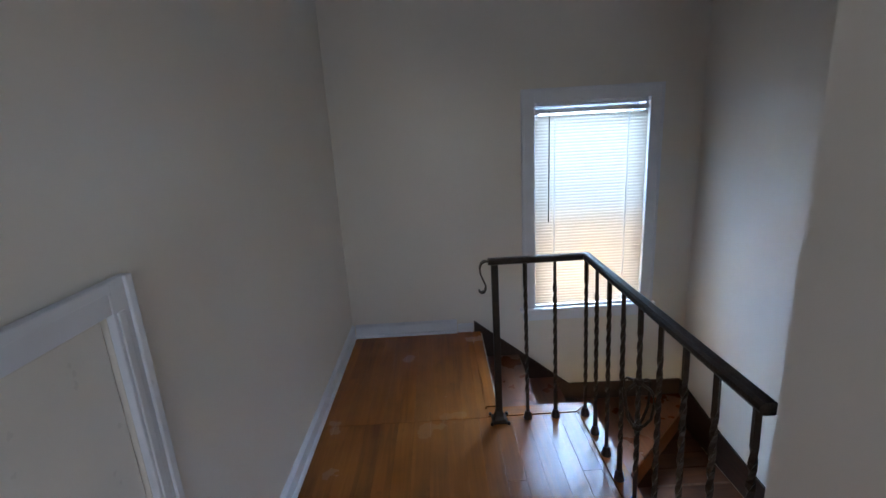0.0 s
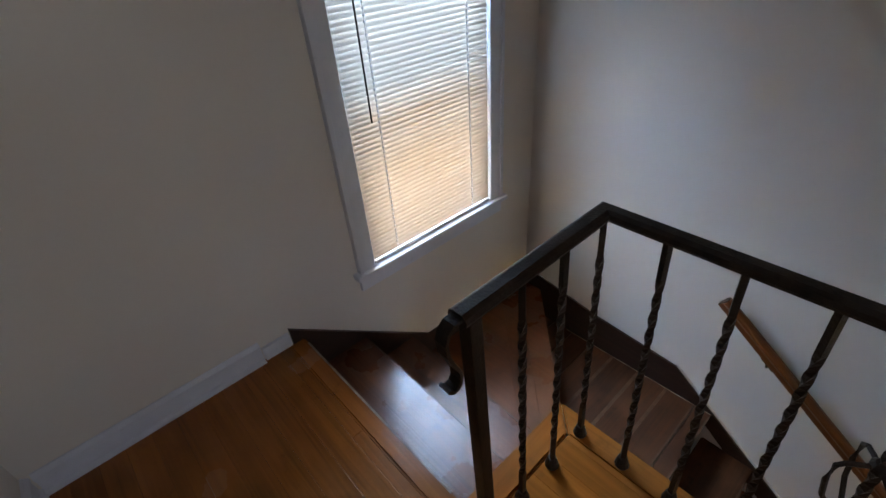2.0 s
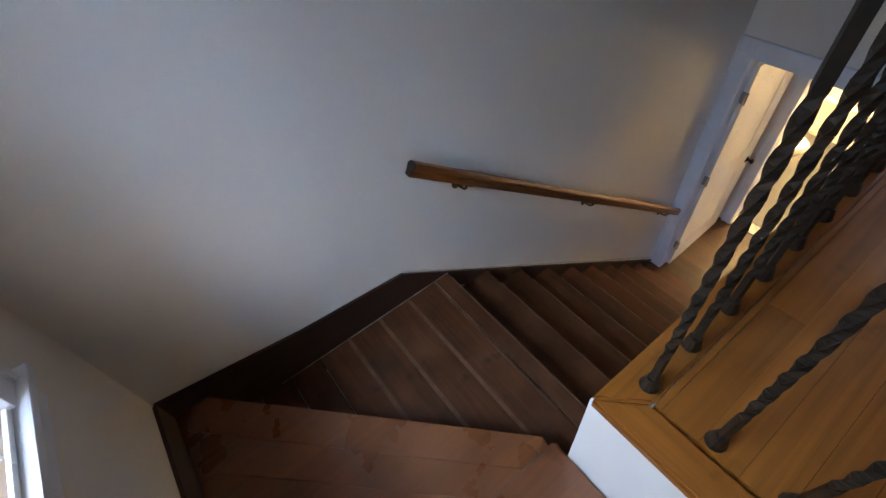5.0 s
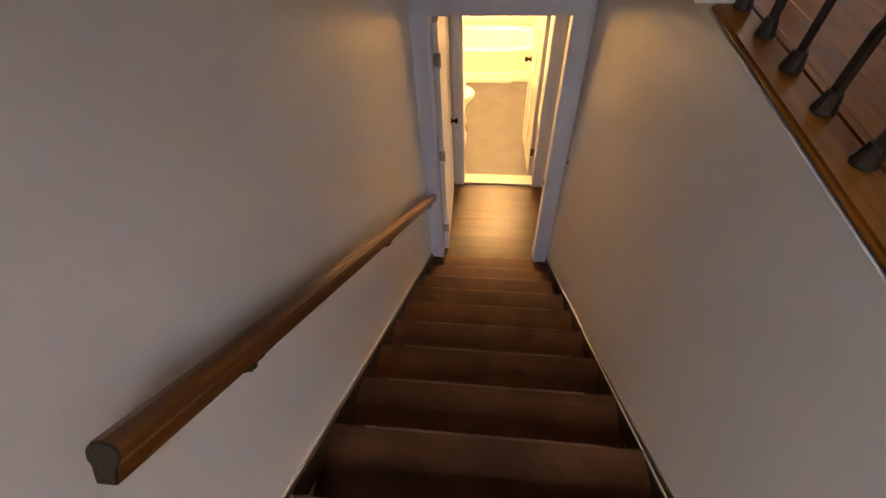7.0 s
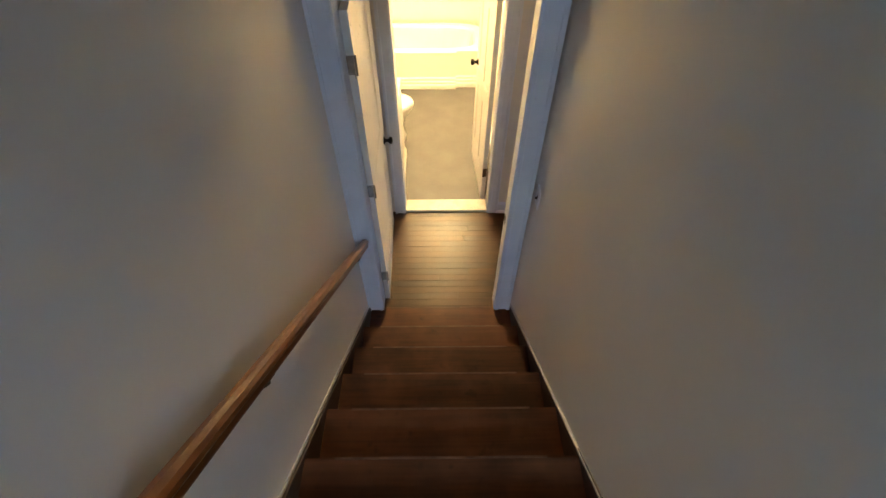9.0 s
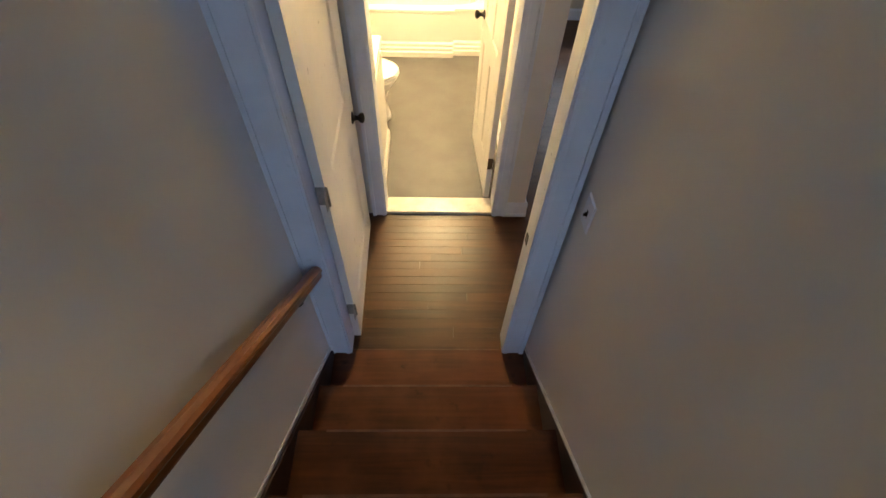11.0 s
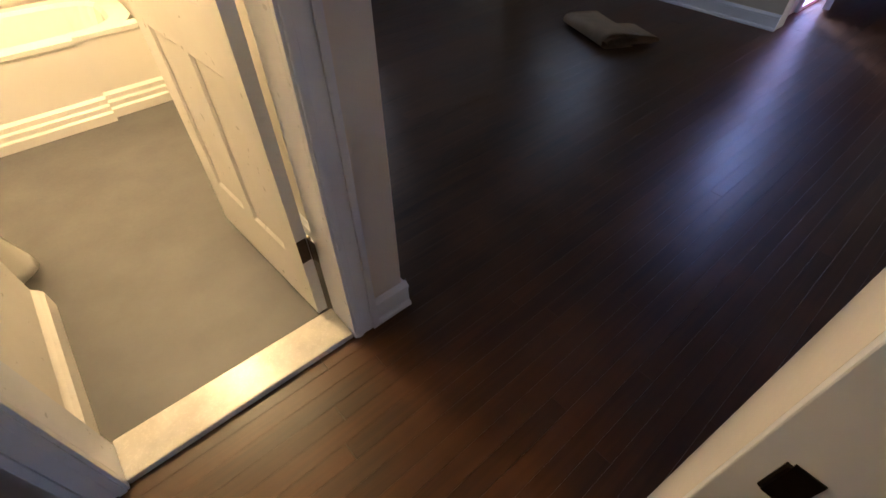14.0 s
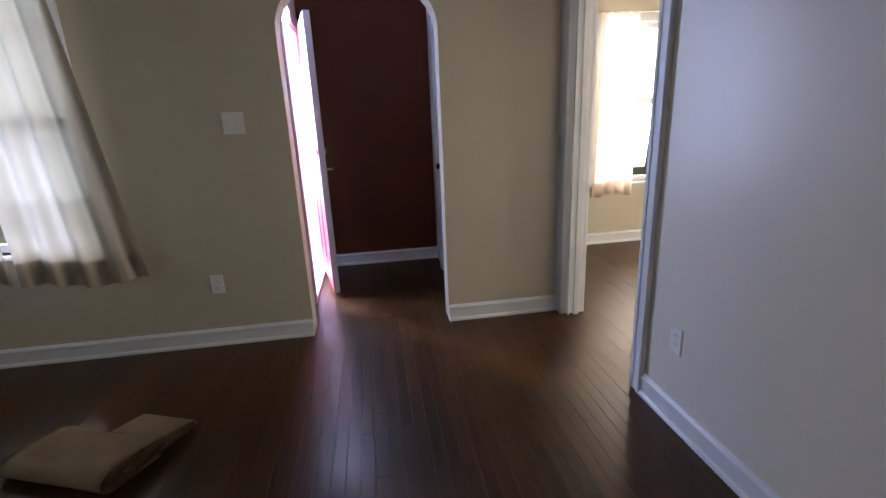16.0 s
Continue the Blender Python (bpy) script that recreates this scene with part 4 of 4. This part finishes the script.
RW = 0.775
fd = panel_door("front_door", RW, 2.02, [(x, x + 0.24, a, b) for x in (0.10, 0.43) for a, b in ((0.2, 0.72), (0.86, 1.45))], 0.044, "red panelled front door with white edges, standing open", RED)
part("edge_strip", box(B(), RW, RW + 0.003, -0.0225, 0.0225, 0.006, 2.02), TRIM, fd, "white painted door edge")
part("inner_face", box(B(), 0.0, RW, 0.0215, 0.0245, 0.006, 2.02), TRIM, fd, "white inner face of the door")
bm = B()
for k in range(4):
    box(bm, 0.10 + k * 0.145, 0.23 + k * 0.145, -0.026, -0.0225, 1.56, 1.82 - 0.05 * abs(k - 1.5), 0.004)
part("light", bm, TRIM, fd, "small white-framed door light")
for k in range(4):
    g = part("pane", box(B(), 0.112 + k * 0.145, 0.218 + k * 0.145, -0.0285, -0.0265, 1.58, 1.80 - 0.05 * abs(k - 1.5)), GLASS, fd)
for s in (-1, 1):
    y0 = s * 0.0225
    m = Matrix.Translation((RW - 0.065, y0, 0.96)) @ Matrix.Rotation(-s * math.pi / 2, 4, "X")
    bm = lathe(B(), [(0.032, 0), (0.032, 0.006), (0.013, 0.01), (0.011, 0.05), (0.004, 0.054)], 18, m)
    tube(bm, [(RW - 0.065, y0 + s * 0.046, 0.96), (RW - 0.1, y0 + s * 0.05, 0.958), (RW - 0.165, y0 + s * 0.048, 0.953)], [0.010, 0.009, 0.007], 10)
    part("lever_handle", bm, CHROME, fd, "satin metal lever handle", smooth=True)
    m = Matrix.Translation((RW - 0.065, y0, 1.09)) @ Matrix.Rotation(-s * math.pi / 2, 4, "X")
    part("deadbolt", lathe(B(), [(0.033, 0), (0.033, 0.008), (0.026, 0.018), (0.008, 0.022)], 18, m), CHROME, fd, "satin metal deadbolt")
fd.matrix_world = pose(-5.085, -3.631, 0.032, 0, 0, 11.5)

cd = panel_door("closet_door", 0.70, 2.0, [(0.11, 0.59, 0.2, 0.85), (0.11, 0.59, 1.0, 1.85)], 0.035, "white panelled closet door, closed, in the vestibule")
knob(cd, 0.62, 0.93, 0.035)
cd.matrix_world = pose(-4.02 - 0.015, -2.521, 0.01, 0, 0, 180)
origin(GF)
casing("trim_closet_door", 1, VY1, -1, -4.75, -4.02, 2.03, 0.075, 0.018)
casing("trim_front_door", 1, VY0, 1, FD0, FD1, FDZ, 0.075, 0.018)
jamb("door_jamb_front", 1, VY0 - 0.15, VY0, FD0, FD1, FDZ)
structure(part("front_door_sill", box(B(), FD0, FD1, VY0 - 0.2, VY0 + 0.02, -0.02, 0.03, 0.006), TRIM), "white worn front door sill", "threshold")
structure(part("porch_floor", box(B(), -7.5, -3.84, -9.0, VY0 - 0.2, -0.42, -0.06), CONCRETE), "pale concrete porch outside the front door", "porch")

origin(0)

# attic access door beside the landing
casing("trim_access_door", 0, -1.43, 1, AY0, AY1, AZ1, 0.068, 0.018, H, "white painted access door trim")
ad = thing("access_door", (-1.44, -1.28, H), "low white access door closed flush in the wall", "door")
part("panel", box(B(), -1.462, -1.440, AY0 + 0.004, AY1 - 0.004, H + 0.012, AZ1 - 0.012, 0.002), DOORP, ad)
# black filler behind the panel, painted shade for the gap round it
bm = B()
part("shade_backing", box(bm, -1.52, -1.463, AY0, AY1, H, AZ1), DARK, ad)

# strike plate on the stair door jamb
sp = thing("strike_plate", (DX0, SF0, 0.86), "small dark metal strike plate on the door jamb", "strike plate")
part("plate", box(B(), DX0 - 0.0005, DX0 + 0.0015, SF0 + 0.028, SF0 + 0.052, 0.835, 0.895, 0.0006), BLACKM, sp)
part("lip", tube(B(), [(DX0 + 0.0005, SF0 + 0.026, 0.84), (DX0 + 0.0005, SF0 + 0.026, 0.89)], 0.003, 6), BLACKM, sp)


# ---- switches, outlets, register ----
def plate(name, at, rz, label, category, kind, w=0.075, h=0.118):
    """A cover plate facing local -y."""
    p = thing(name, (0, 0, 0), label, category)
    bm = box(B(), -w / 2, w / 2, -0.006, -0.0002, -h / 2, h / 2)
    bmesh.ops.bevel(bm, geom=[e for e in bm.edges if all(v.co.y < -0.005 for v in e.verts)], offset=0.003, segments=2, affect="EDGES")
    part("cover", bm, PLASTIC, p)
    if kind == "toggle":
        part("slot", box(B(), -0.006, 0.006, -0.0068, -0.0058, -0.013, 0.013), DARK, p)
        bm = prism(B(), [(-0.006, -0.006), (-0.006, 0.006), (-0.017, -0.004), (-0.017, -0.009)], 0, -0.004, 0.004)
        part("toggle", bm, BLACKM, p, "dark toggle")
    elif kind == "double":
        for x in (-0.024, 0.024):
            part("slot", box(B(), x - 0.006, x + 0.006, -0.0068, -0.0058, -0.013, 0.013), PLASTIC, p)
            part("toggle", prism(B(), [(-0.006, -0.006), (-0.006, 0.006), (-0.016, 0.009), (-0.016, 0.004)], 0, x - 0.004, x + 0.004), PLASTIC, p)
    else:
        for z in (-0.02, 0.02):
            bm = lathe(B(), [(0.0165, 0), (0.0165, 0.002)], 20, Matrix.Translation((0, -0.006, z)) @ Matrix.Rotation(math.pi / 2, 4, "X"))
            s = part("socket", bm, PLASTIC, p)
            bm = box(box(B(), -0.0075, -0.0055, -0.0084, -0.0079, z - 0.004, z + 0.005), 0.0055, 0.0075, -0.0084, -0.0079, z - 0.004, z + 0.005)
            part("slots", bm, DARK, s)
    p.matrix_world = pose(*at, 0, 0, rz)
    return p


plate("light_switch", (0.0, -2.267, 1.193), 90, "white switch plate with a dark toggle on the stair wall", "switch", "toggle")
plate("light_switch", (-3.69, -3.874, 1.344), 90, "white double switch plate beside the archway", "switch", "double", 0.116)
plate("wall_outlet", (-3.69, -4.118, 0.401), 90, "white duplex outlet on the living room wall", "outlet", "outlet")
plate("wall_outlet", (-2.445, -1.916, 0.385), 0, "white duplex outlet on the stair-side wall", "outlet", "outlet")


origin(GF)


def register():
    v = thing("floor_register", (-2.8, -6.4, 0.1), "grey-green louvred metal wall register above the floor", "vent")
    x0, x1, z0, z1 = -3.18, -2.42, 0.012, 0.20
    bm = B()
    for a, b, c, d in ((x0, x1, z0, z0 + 0.02), (x0, x1, z1 - 0.02, z1), (x0, x0 + 0.03, z0 + 0.02, z1 - 0.02), (x1 - 0.03, x1, z0 + 0.02, z1 - 0.02)):
        box(bm, a, b, -6.399, -6.36, c, d, 0.003)
    part("frame", bm, TRIM, v, "white painted frame")
    # black sheet as the shade behind the louvres
    part("shade_backing", box(B(), x0 + 0.03, x1 - 0.03, -6.399, -6.396, z0 + 0.02, z1 - 0.02), DARK, v)
    for k in range(9):
        z = z0 + 0.03 + k * 0.0165
        part("louvre", prism(B(), [(-6.394, z + 0.012), (-6.392, z + 0.014), (-6.366, z + 0.002), (-6.368, z)], 0, x0 + 0.03, x1 - 0.03), VENT, v)
    for z in (0.075, 0.137):
        part("rib", box(B(), x0 + 0.03, x1 - 0.03, -6.366, -6.361, z - 0.003, z + 0.003), TRIM, v, "pale rib")
    part("divider", box(B(), -2.805, -2.795, -6.393, -6.362, z0 + 0.02, z1 - 0.02), VENT, v)
    return v


register()


# ---- bathroom ----
def bathtub():
    t = thing("bathtub", (0.78, -6.03, 0.004), "white built-in bathtub with a stepped panel along its foot", "bathtub")
    x0, x1, y0, y1, zt = -0.028, 1.598, -6.348, -5.58, 0.42
    bm = B()
    N = 28
    def ring(ex, ey, z, cx=0.785, cy=-5.98):
        out = []
        for k in range(N):
            a = 2 * math.pi * k / N
            c, s = math.cos(a), math.sin(a)
            out.append((cx + ex * math.copysign(abs(c) ** 0.45, c), cy + ey * math.copysign(abs(s) ** 0.45, s), z))
        return [bm.verts.new(p) for p in out]
    rings = [ring(0.80, 0.36, zt - 0.03), ring(0.80, 0.36, zt), ring(0.70, 0.29, zt), ring(0.68, 0.275, zt - 0.02), ring(0.62, 0.23, 0.13), ring(0.5, 0.17, 0.10)]
    for a, b in zip(rings, rings[1:]):
        for k in range(N):
            bm.faces.new((a[k], a[(k + 1) % N], b[(k + 1) % N], b[k]))
    bm.faces.new(rings[-1])
    part("basin", bm, TUBWHITE, t, smooth=False)
    bm = B()
    prof = [(0.0, 0.004), (0.04, 0.004), (0.04, 0.05), (0.03, 0.06), (0.03, 0.085), (0.02, 0.095), (0.02, 0.12), (0.006, 0.135), (0.006, zt - 0.03), (0.012, zt - 0.02), (0.012, zt), (-0.07, zt + 0.001), (-0.07, 0.004)]
    prism(bm, [(y1 - 0.02 + p, z) for p, z in prof], 0, 0.31, x1)
    prism(bm, [(y1 - 0.06 + p, z) for p, z in prof], 0, x0, 0.31)
    part("apron", bm, TUBWHITE, t)
    return t


def toilet():
    t = thing("toilet", (1.15, -4.62, 0.004), "white porcelain toilet with the seat lid closed", "toilet")
    N = 28

    def loft(bm, rows):
        rings = []
        for cx, rx, ry, z in rows:
            rings.append([bm.verts.new((cx + (rx if math.cos(2 * math.pi * k / N) < 0 else rx * 0.8) * math.cos(2 * math.pi * k / N), -4.62 + ry * math.sin(2 * math.pi * k / N), z)) for k in range(N)])
        for a, b in zip(rings, rings[1:]):
            for k in range(N):
                bm.faces.new((a[k], a[(k + 1) % N], b[(k + 1) % N], b[k]))
        bm.faces.new(rings[0])
        bm.faces.new(rings[-1])
        return bm
    part("bowl", loft(B(), [(1.1, 0.27, 0.13, 0.004), (1.1, 0.265, 0.125, 0.05), (1.1, 0.235, 0.11, 0.16), (1.08, 0.25, 0.14, 0.27), (1.05, 0.29, 0.175, 0.36), (1.05, 0.295, 0.18, 0.385)]), PORCELAIN, t, smooth=True)
    part("seat", loft(B(), [(1.05, 0.30, 0.185, 0.387), (1.05, 0.304, 0.19, 0.395), (1.05, 0.30, 0.185, 0.405)]), PORCELAIN, t, smooth=True)
    part("lid", loft(B(), [(1.05, 0.298, 0.183, 0.407), (1.05, 0.302, 0.187, 0.414), (1.05, 0.295, 0.18, 0.424), (1.05, 0.2, 0.12, 0.428)]), PORCELAIN, t, smooth=True)
    part("tank", box(B(), 1.37, 1.58, -4.85, -4.39, 0.37, 0.74, 0.02), PORCELAIN, t)
    part("tank_lid", box(B(), 1.355, 1.59, -4.865, -4.375, 0.742, 0.775, 0.01), PORCELAIN, t)
    return t


bathtub()
toilet()
v = thing("vanity_cabinet", (1.1, -4.05, 0.004), "white painted vanity cabinet with a moulded foot", "cabinet")
part("body", box(B(), 0.85, 1.4, -4.33, -3.70, 0.004, 0.78, 0.004), DOORP, v)
part("plinth_moulding", prism(B(), [(0.85, 0.004), (0.822, 0.004), (0.822, 0.075), (0.832, 0.09), (0.85, 0.11)], 1, -4.35, -3.70), DOORP, v)
part("door", box(B(), 0.832, 0.849, -4.30, -3.74, 0.14, 0.74, 0.003), DOORP, v)
part("counter", box(B(), 0.83, 1.42, -4.35, -3.70, 0.781, 0.81, 0.006), PORCELAIN, v)
baseboard("baseboard", 0, -0.03, 1, -5.58, -3.69, 0.004, 0.09)
structure(part("tub_surround", box(B(), -0.03, 1.6, -6.42, -6.412, 0.42, 1.9), TILE), "glossy white tub surround", "wall")
bl = thing("pendant_light", (0.45, -5.08, LOC), "round frosted glass globe hanging from the bathroom ceiling", "lamp")
part("canopy", lathe(B(), [(0.06, -0.02), (0.065, -0.012), (0.065, 0.0), (0.02, 0.0)], 24, Matrix.Translation((0.45, -5.08, LOC))), CHROME, bl)
part("stem", tube(B(), [(0.45, -5.08, LOC - 0.02), (0.45, -5.08, 2.04)], 0.006, 8), CHROME, bl)
part("globe", lathe(B(), [(0.002, -0.1)] + [(0.1 * math.cos(a), 0.1 * math.sin(a)) for a in np.linspace(-1.4, 1.4, 12)] + [(0.002, 0.1)], 24, Matrix.Translation((0.45, -5.08, 1.94))), GLOBE, bl, smooth=True)


# ---- living room ----
def living_window(name, x, y0, y1, z0, z1, bars, label, meet=None):
    w = structure(thing(name, (x, (y0 + y1) / 2, z0), label, "window"), label, "window")
    bm = B()
    for a, b, c, d in ((y0 - 0.07, y0, z0, z1 + 0.07), (y1, y1 + 0.07, z0, z1 + 0.07), (y0, y1, z1, z1 + 0.07)):
        box(bm, x, x + 0.018, a, b, c, d, 0.003)
    part("window_casing", bm, TRIM, w)
    part("window_sill", box(B(), x - 0.1, x + 0.035, y0 - 0.085, y1 + 0.085, z0 - 0.024, z0, 0.005), TRIM, w)
    bm = B()
    xm = x - 0.08
    for a, b, c, d in ((y0, y0 + 0.04, z0, z1), (y1 - 0.04, y1, z0, z1), (y0 + 0.04, y1 - 0.04, z0, z0 + 0.05), (y0 + 0.04, y1 - 0.04, z1 - 0.04, z1)):
        box(bm, xm - 0.02, xm + 0.02, a, b, c, d, 0.003)
    part("window_frame", bm, TRIM, w)
    if meet:
        part("meeting_rail", box(B(), xm - 0.022, xm + 0.022, y0 + 0.04, y1 - 0.04, meet - 0.03, meet + 0.03, 0.003), TRIM, w)
    for z in bars:
        part("glazing_bar", box(B(), xm - 0.012, xm + 0.012, y0 + 0.04, y1 - 0.04, z - 0.011, z + 0.011), TRIM, w)
    g = part("pane", box(B(), xm - 0.002, xm + 0.002, y0 + 0.03, y1 - 0.03, z0 + 0.04, z1 - 0.03), GLASS, w)
    g.visible_shadow = False
    return w


living_window("window_2", -3.69, LY0, LY1, LZ0, LZ1, (1.86, 0.96), "white painted sash window behind curtains", 1.38)
living_window("window_3", -5.17, RY0, RY1, RZ0, RZ1, (), "white painted window behind a pale curtain", 1.4)


def curtain(name, x, ta, tb, ba, bb, ztop, zbot, folds, mat, label, seed, depth=0.022):
    """A hanging panel from y ta..tb at the rod to ba..bb at the hem."""
    c = thing(name, (x, (ta + tb) / 2, ztop), label, "curtain", "window curtains")
    bm = B()
    rg = random.Random(seed)
    ph = [rg.uniform(0, 6.28) for _ in range(4)]
    nu, nz = 72, 26
    grid = []
    for j in range(nz + 1):
        f = j / nz
        row = []
        for i in range(nu + 1):
            u = i / nu
            y = (ta + (tb - ta) * u) * (1 - f) + (ba + (bb - ba) * u) * f
            amp = depth * (0.45 + 0.7 * f)
            dx = amp * (math.sin(u * folds * 6.28 + ph[0] + 0.5 * math.sin(3 * f + ph[1])) + 0.22 * math.sin(u * folds * 2.3 * 6.28 + ph[2] + f))
            z = ztop + (zbot - ztop) * f + (0.018 * math.sin(u * 7 + ph[3]) * f * f)
            row.append(bm.verts.new((x + dx, y + 0.006 * math.sin(u * 31 + f * 2), z)))
        grid.append(row)
    for a, b in zip(grid, grid[1:]):
        for i in range(nu):
            bm.faces.new((a[i], a[i + 1], b[i + 1], b[i]))
    part("cloth", bm, mat, c, smooth=True)
    # doubled hem
    bm = B()
    g2 = []
    for j in (0, 1, 2):
        row = []
        for i in range(nu + 1):
            u = i / nu
            f = (nz - 2.2 + j * 1.1) / nz
            y = (ta + (tb - ta) * u) * (1 - f) + (ba + (bb - ba) * u) * f
            amp = depth * (0.45 + 0.7 * f)
            dx = amp * (math.sin(u * folds * 6.28 + ph[0] + 0.5 * math.sin(3 * f + ph[1])) + 0.22 * math.sin(u * folds * 2.3 * 6.28 + ph[2] + f))
            z = ztop + (zbot - ztop) * f + (0.018 * math.sin(u * 7 + ph[3]) * f * f)
            row.append(bm.verts.new((x + dx + 0.003, y + 0.006 * math.sin(u * 31 + f * 2), z)))
        g2.append(row)
    for a, b in zip(g2, g2[1:]):
        for i in range(nu):
            bm.faces.new((a[i], a[i + 1], b[i + 1], b[i]))
    part("hem", bm, mat, c, smooth=True)
    return c


curtain("curtain", -3.60, -5.80, -5.33, -5.93, -5.32, 2.2, 0.515, 4, CURTAIN, "beige sheer curtain hanging over the living room window", 1)
curtain("curtain", -3.595, -5.315, -4.83, -5.29, -4.63, 2.2, 0.50, 4, CURTAIN, "beige sheer curtain flaring out beside the window", 2)
curtain("curtain", -5.09, -1.17, -0.80, -1.20, -0.78, 2.17, 0.515, 4, CURTAINW, "pale pinkish sheer curtain in the far room", 3)
for nm, x, a, b, z in (("curtain_rod", -3.6, -6.05, -4.72, 2.2), ("curtain_rod", -5.09, -1.28, -0.3, 2.17)):
    r = thing(nm, (x, a, z), "thin metal curtain rod above a window", "curtain rod")
    part("bar", tube(B(), [(x, a, z), (x, b, z)], 0.008, 10), CHROME, r)
    for y in (a + 0.05, b - 0.05):
        part("bracket", tube(B(), [(x - 0.08 + 0.0, y, z - 0.012), (x - 0.03, y, z - 0.014), (x, y, z - 0.009)], 0.005, 8), CHROME, r)


def folded_paper():
    p = thing("folded_paper", (-2.7, -4.5, 0.0), "folded bundle of tan kraft paper lying on the floor", "paper")
    a, b, c = Vector((-2.455, -4.40, 0)), Vector((-2.64, -4.87, 0)), Vector((-2.82, -4.19, 0))
    u, v = (b - a), (c - a)

    def ribbon(name, profile, f0, f1, twist, thick=0.004, steps=12):
        """A sheet drawn along the fold: profile rows of place across and height."""
        sm = []
        for i in range(len(profile) - 1):
            p0, p1, p2, p3 = profile[max(i - 1, 0)], profile[i], profile[i + 1], profile[min(i + 2, len(profile) - 1)]
            for k in range(5):
                t = k / 5
                sm.append([0.5 * (2 * p1[d] + (p2[d] - p0[d]) * t + (2 * p0[d] - 5 * p1[d] + 4 * p2[d] - p3[d]) * t * t + (3 * p1[d] - p0[d] - 3 * p2[d] + p3[d]) * t ** 3) for d in (0, 1)])
        sm.append(profile[-1])
        bm = B()
        rows = []
        for i in range(steps + 1):
            f = f0 + (f1 - f0) * i / steps
            w = 1 + twist * math.sin(f * 4.0)
            rows.append([bm.verts.new((a + u * f + v * (q[0] * w)).to_tuple()[:2] + (max(0.003, q[1] * (1 + 0.10 * math.sin(f * 5 + q[0] * 3))),)) for q in sm])
        for r0, r1 in zip(rows, rows[1:]):
            for j in range(len(sm) - 1):
                bm.faces.new((r0[j], r0[j + 1], r1[j + 1], r1[j]))
        bmesh.ops.solidify(bm, geom=list(bm.faces), thickness=thick)
        return part(name, bm, PAPER, p, smooth=True)

    # outer sheet rolled round the front fold and lying over the stack
    ribbon("outer_sheet", [(0.55, 0.006), (0.2, 0.005), (0.04, 0.008), (-0.03, 0.035), (-0.005, 0.072), (0.10, 0.090), (0.35, 0.086), (0.60, 0.076)], -0.01, 1.0, 0.02)
    # the sheets that run on to the far corner, doubled back at their end
    ribbon("long_sheet", [(0.12, 0.046), (0.4, 0.066), (0.7, 0.066), (0.95, 0.052), (1.0, 0.036), (0.94, 0.022), (0.6, 0.018), (0.3, 0.012)], 0.0, 0.56, 0.02)
    ribbon("inner_sheet", [(0.30, 0.030), (0.20, 0.040), (0.22, 0.054), (0.36, 0.060), (0.55, 0.052), (0.62, 0.036), (0.52, 0.026), (0.3, 0.022)], 0.005, 0.9, 0.015)
    ribbon("curled_sheet", [(0.42, 0.070), (0.16, 0.066), (0.08, 0.044), (0.14, 0.022), (0.34, 0.030), (0.44, 0.044)], -0.004, 0.97, 0.02, 0.003)
    ribbon("under_sheet", [(0.06, 0.012), (0.4, 0.014), (0.8, 0.012), (0.92, 0.010)], 0.02, 0.6, 0.02)
    return p


folded_paper()


def plain_sash(name, axis, at, u0, u1, z0, z1, label):
    """A fixed frame with a pane in an opening out of view."""
    w = structure(thing(name, (0, 0, 0), label, "window"), label, "window")
    bm = B()
    for a, b, c, d in ((u0, u0 + 0.05, z0, z1), (u1 - 0.05, u1, z0, z1), (u0 + 0.05, u1 - 0.05, z0, z0 + 0.05), (u0 + 0.05, u1 - 0.05, z1 - 0.05, z1), (u0 + 0.05, u1 - 0.05, (z0 + z1) / 2 - 0.025, (z0 + z1) / 2 + 0.025)):
        box(bm, a, b, at - 0.02, at + 0.02, c, d)
    part("window_frame", bm, TRIM, w)
    return w


origin(0)
# unseen window, added to go with the landing fill
plain_sash("fill_window_landing", 1, -3.3, NX0, NX1, NZ0, NZ1, "unseen white window added behind the landing for fill light")
origin(GF)
plain_sash("window_6", 1, 1.7, QX0, QX1, QZ0, QZ1, "white painted end window of the far room")
# unseen sash in the opening added for the side fill
plain_sash("fill_window_living", 1, -6.46, SX0, SX1, SZ0, SZ1, "unseen white side window added to the living room for fill light")
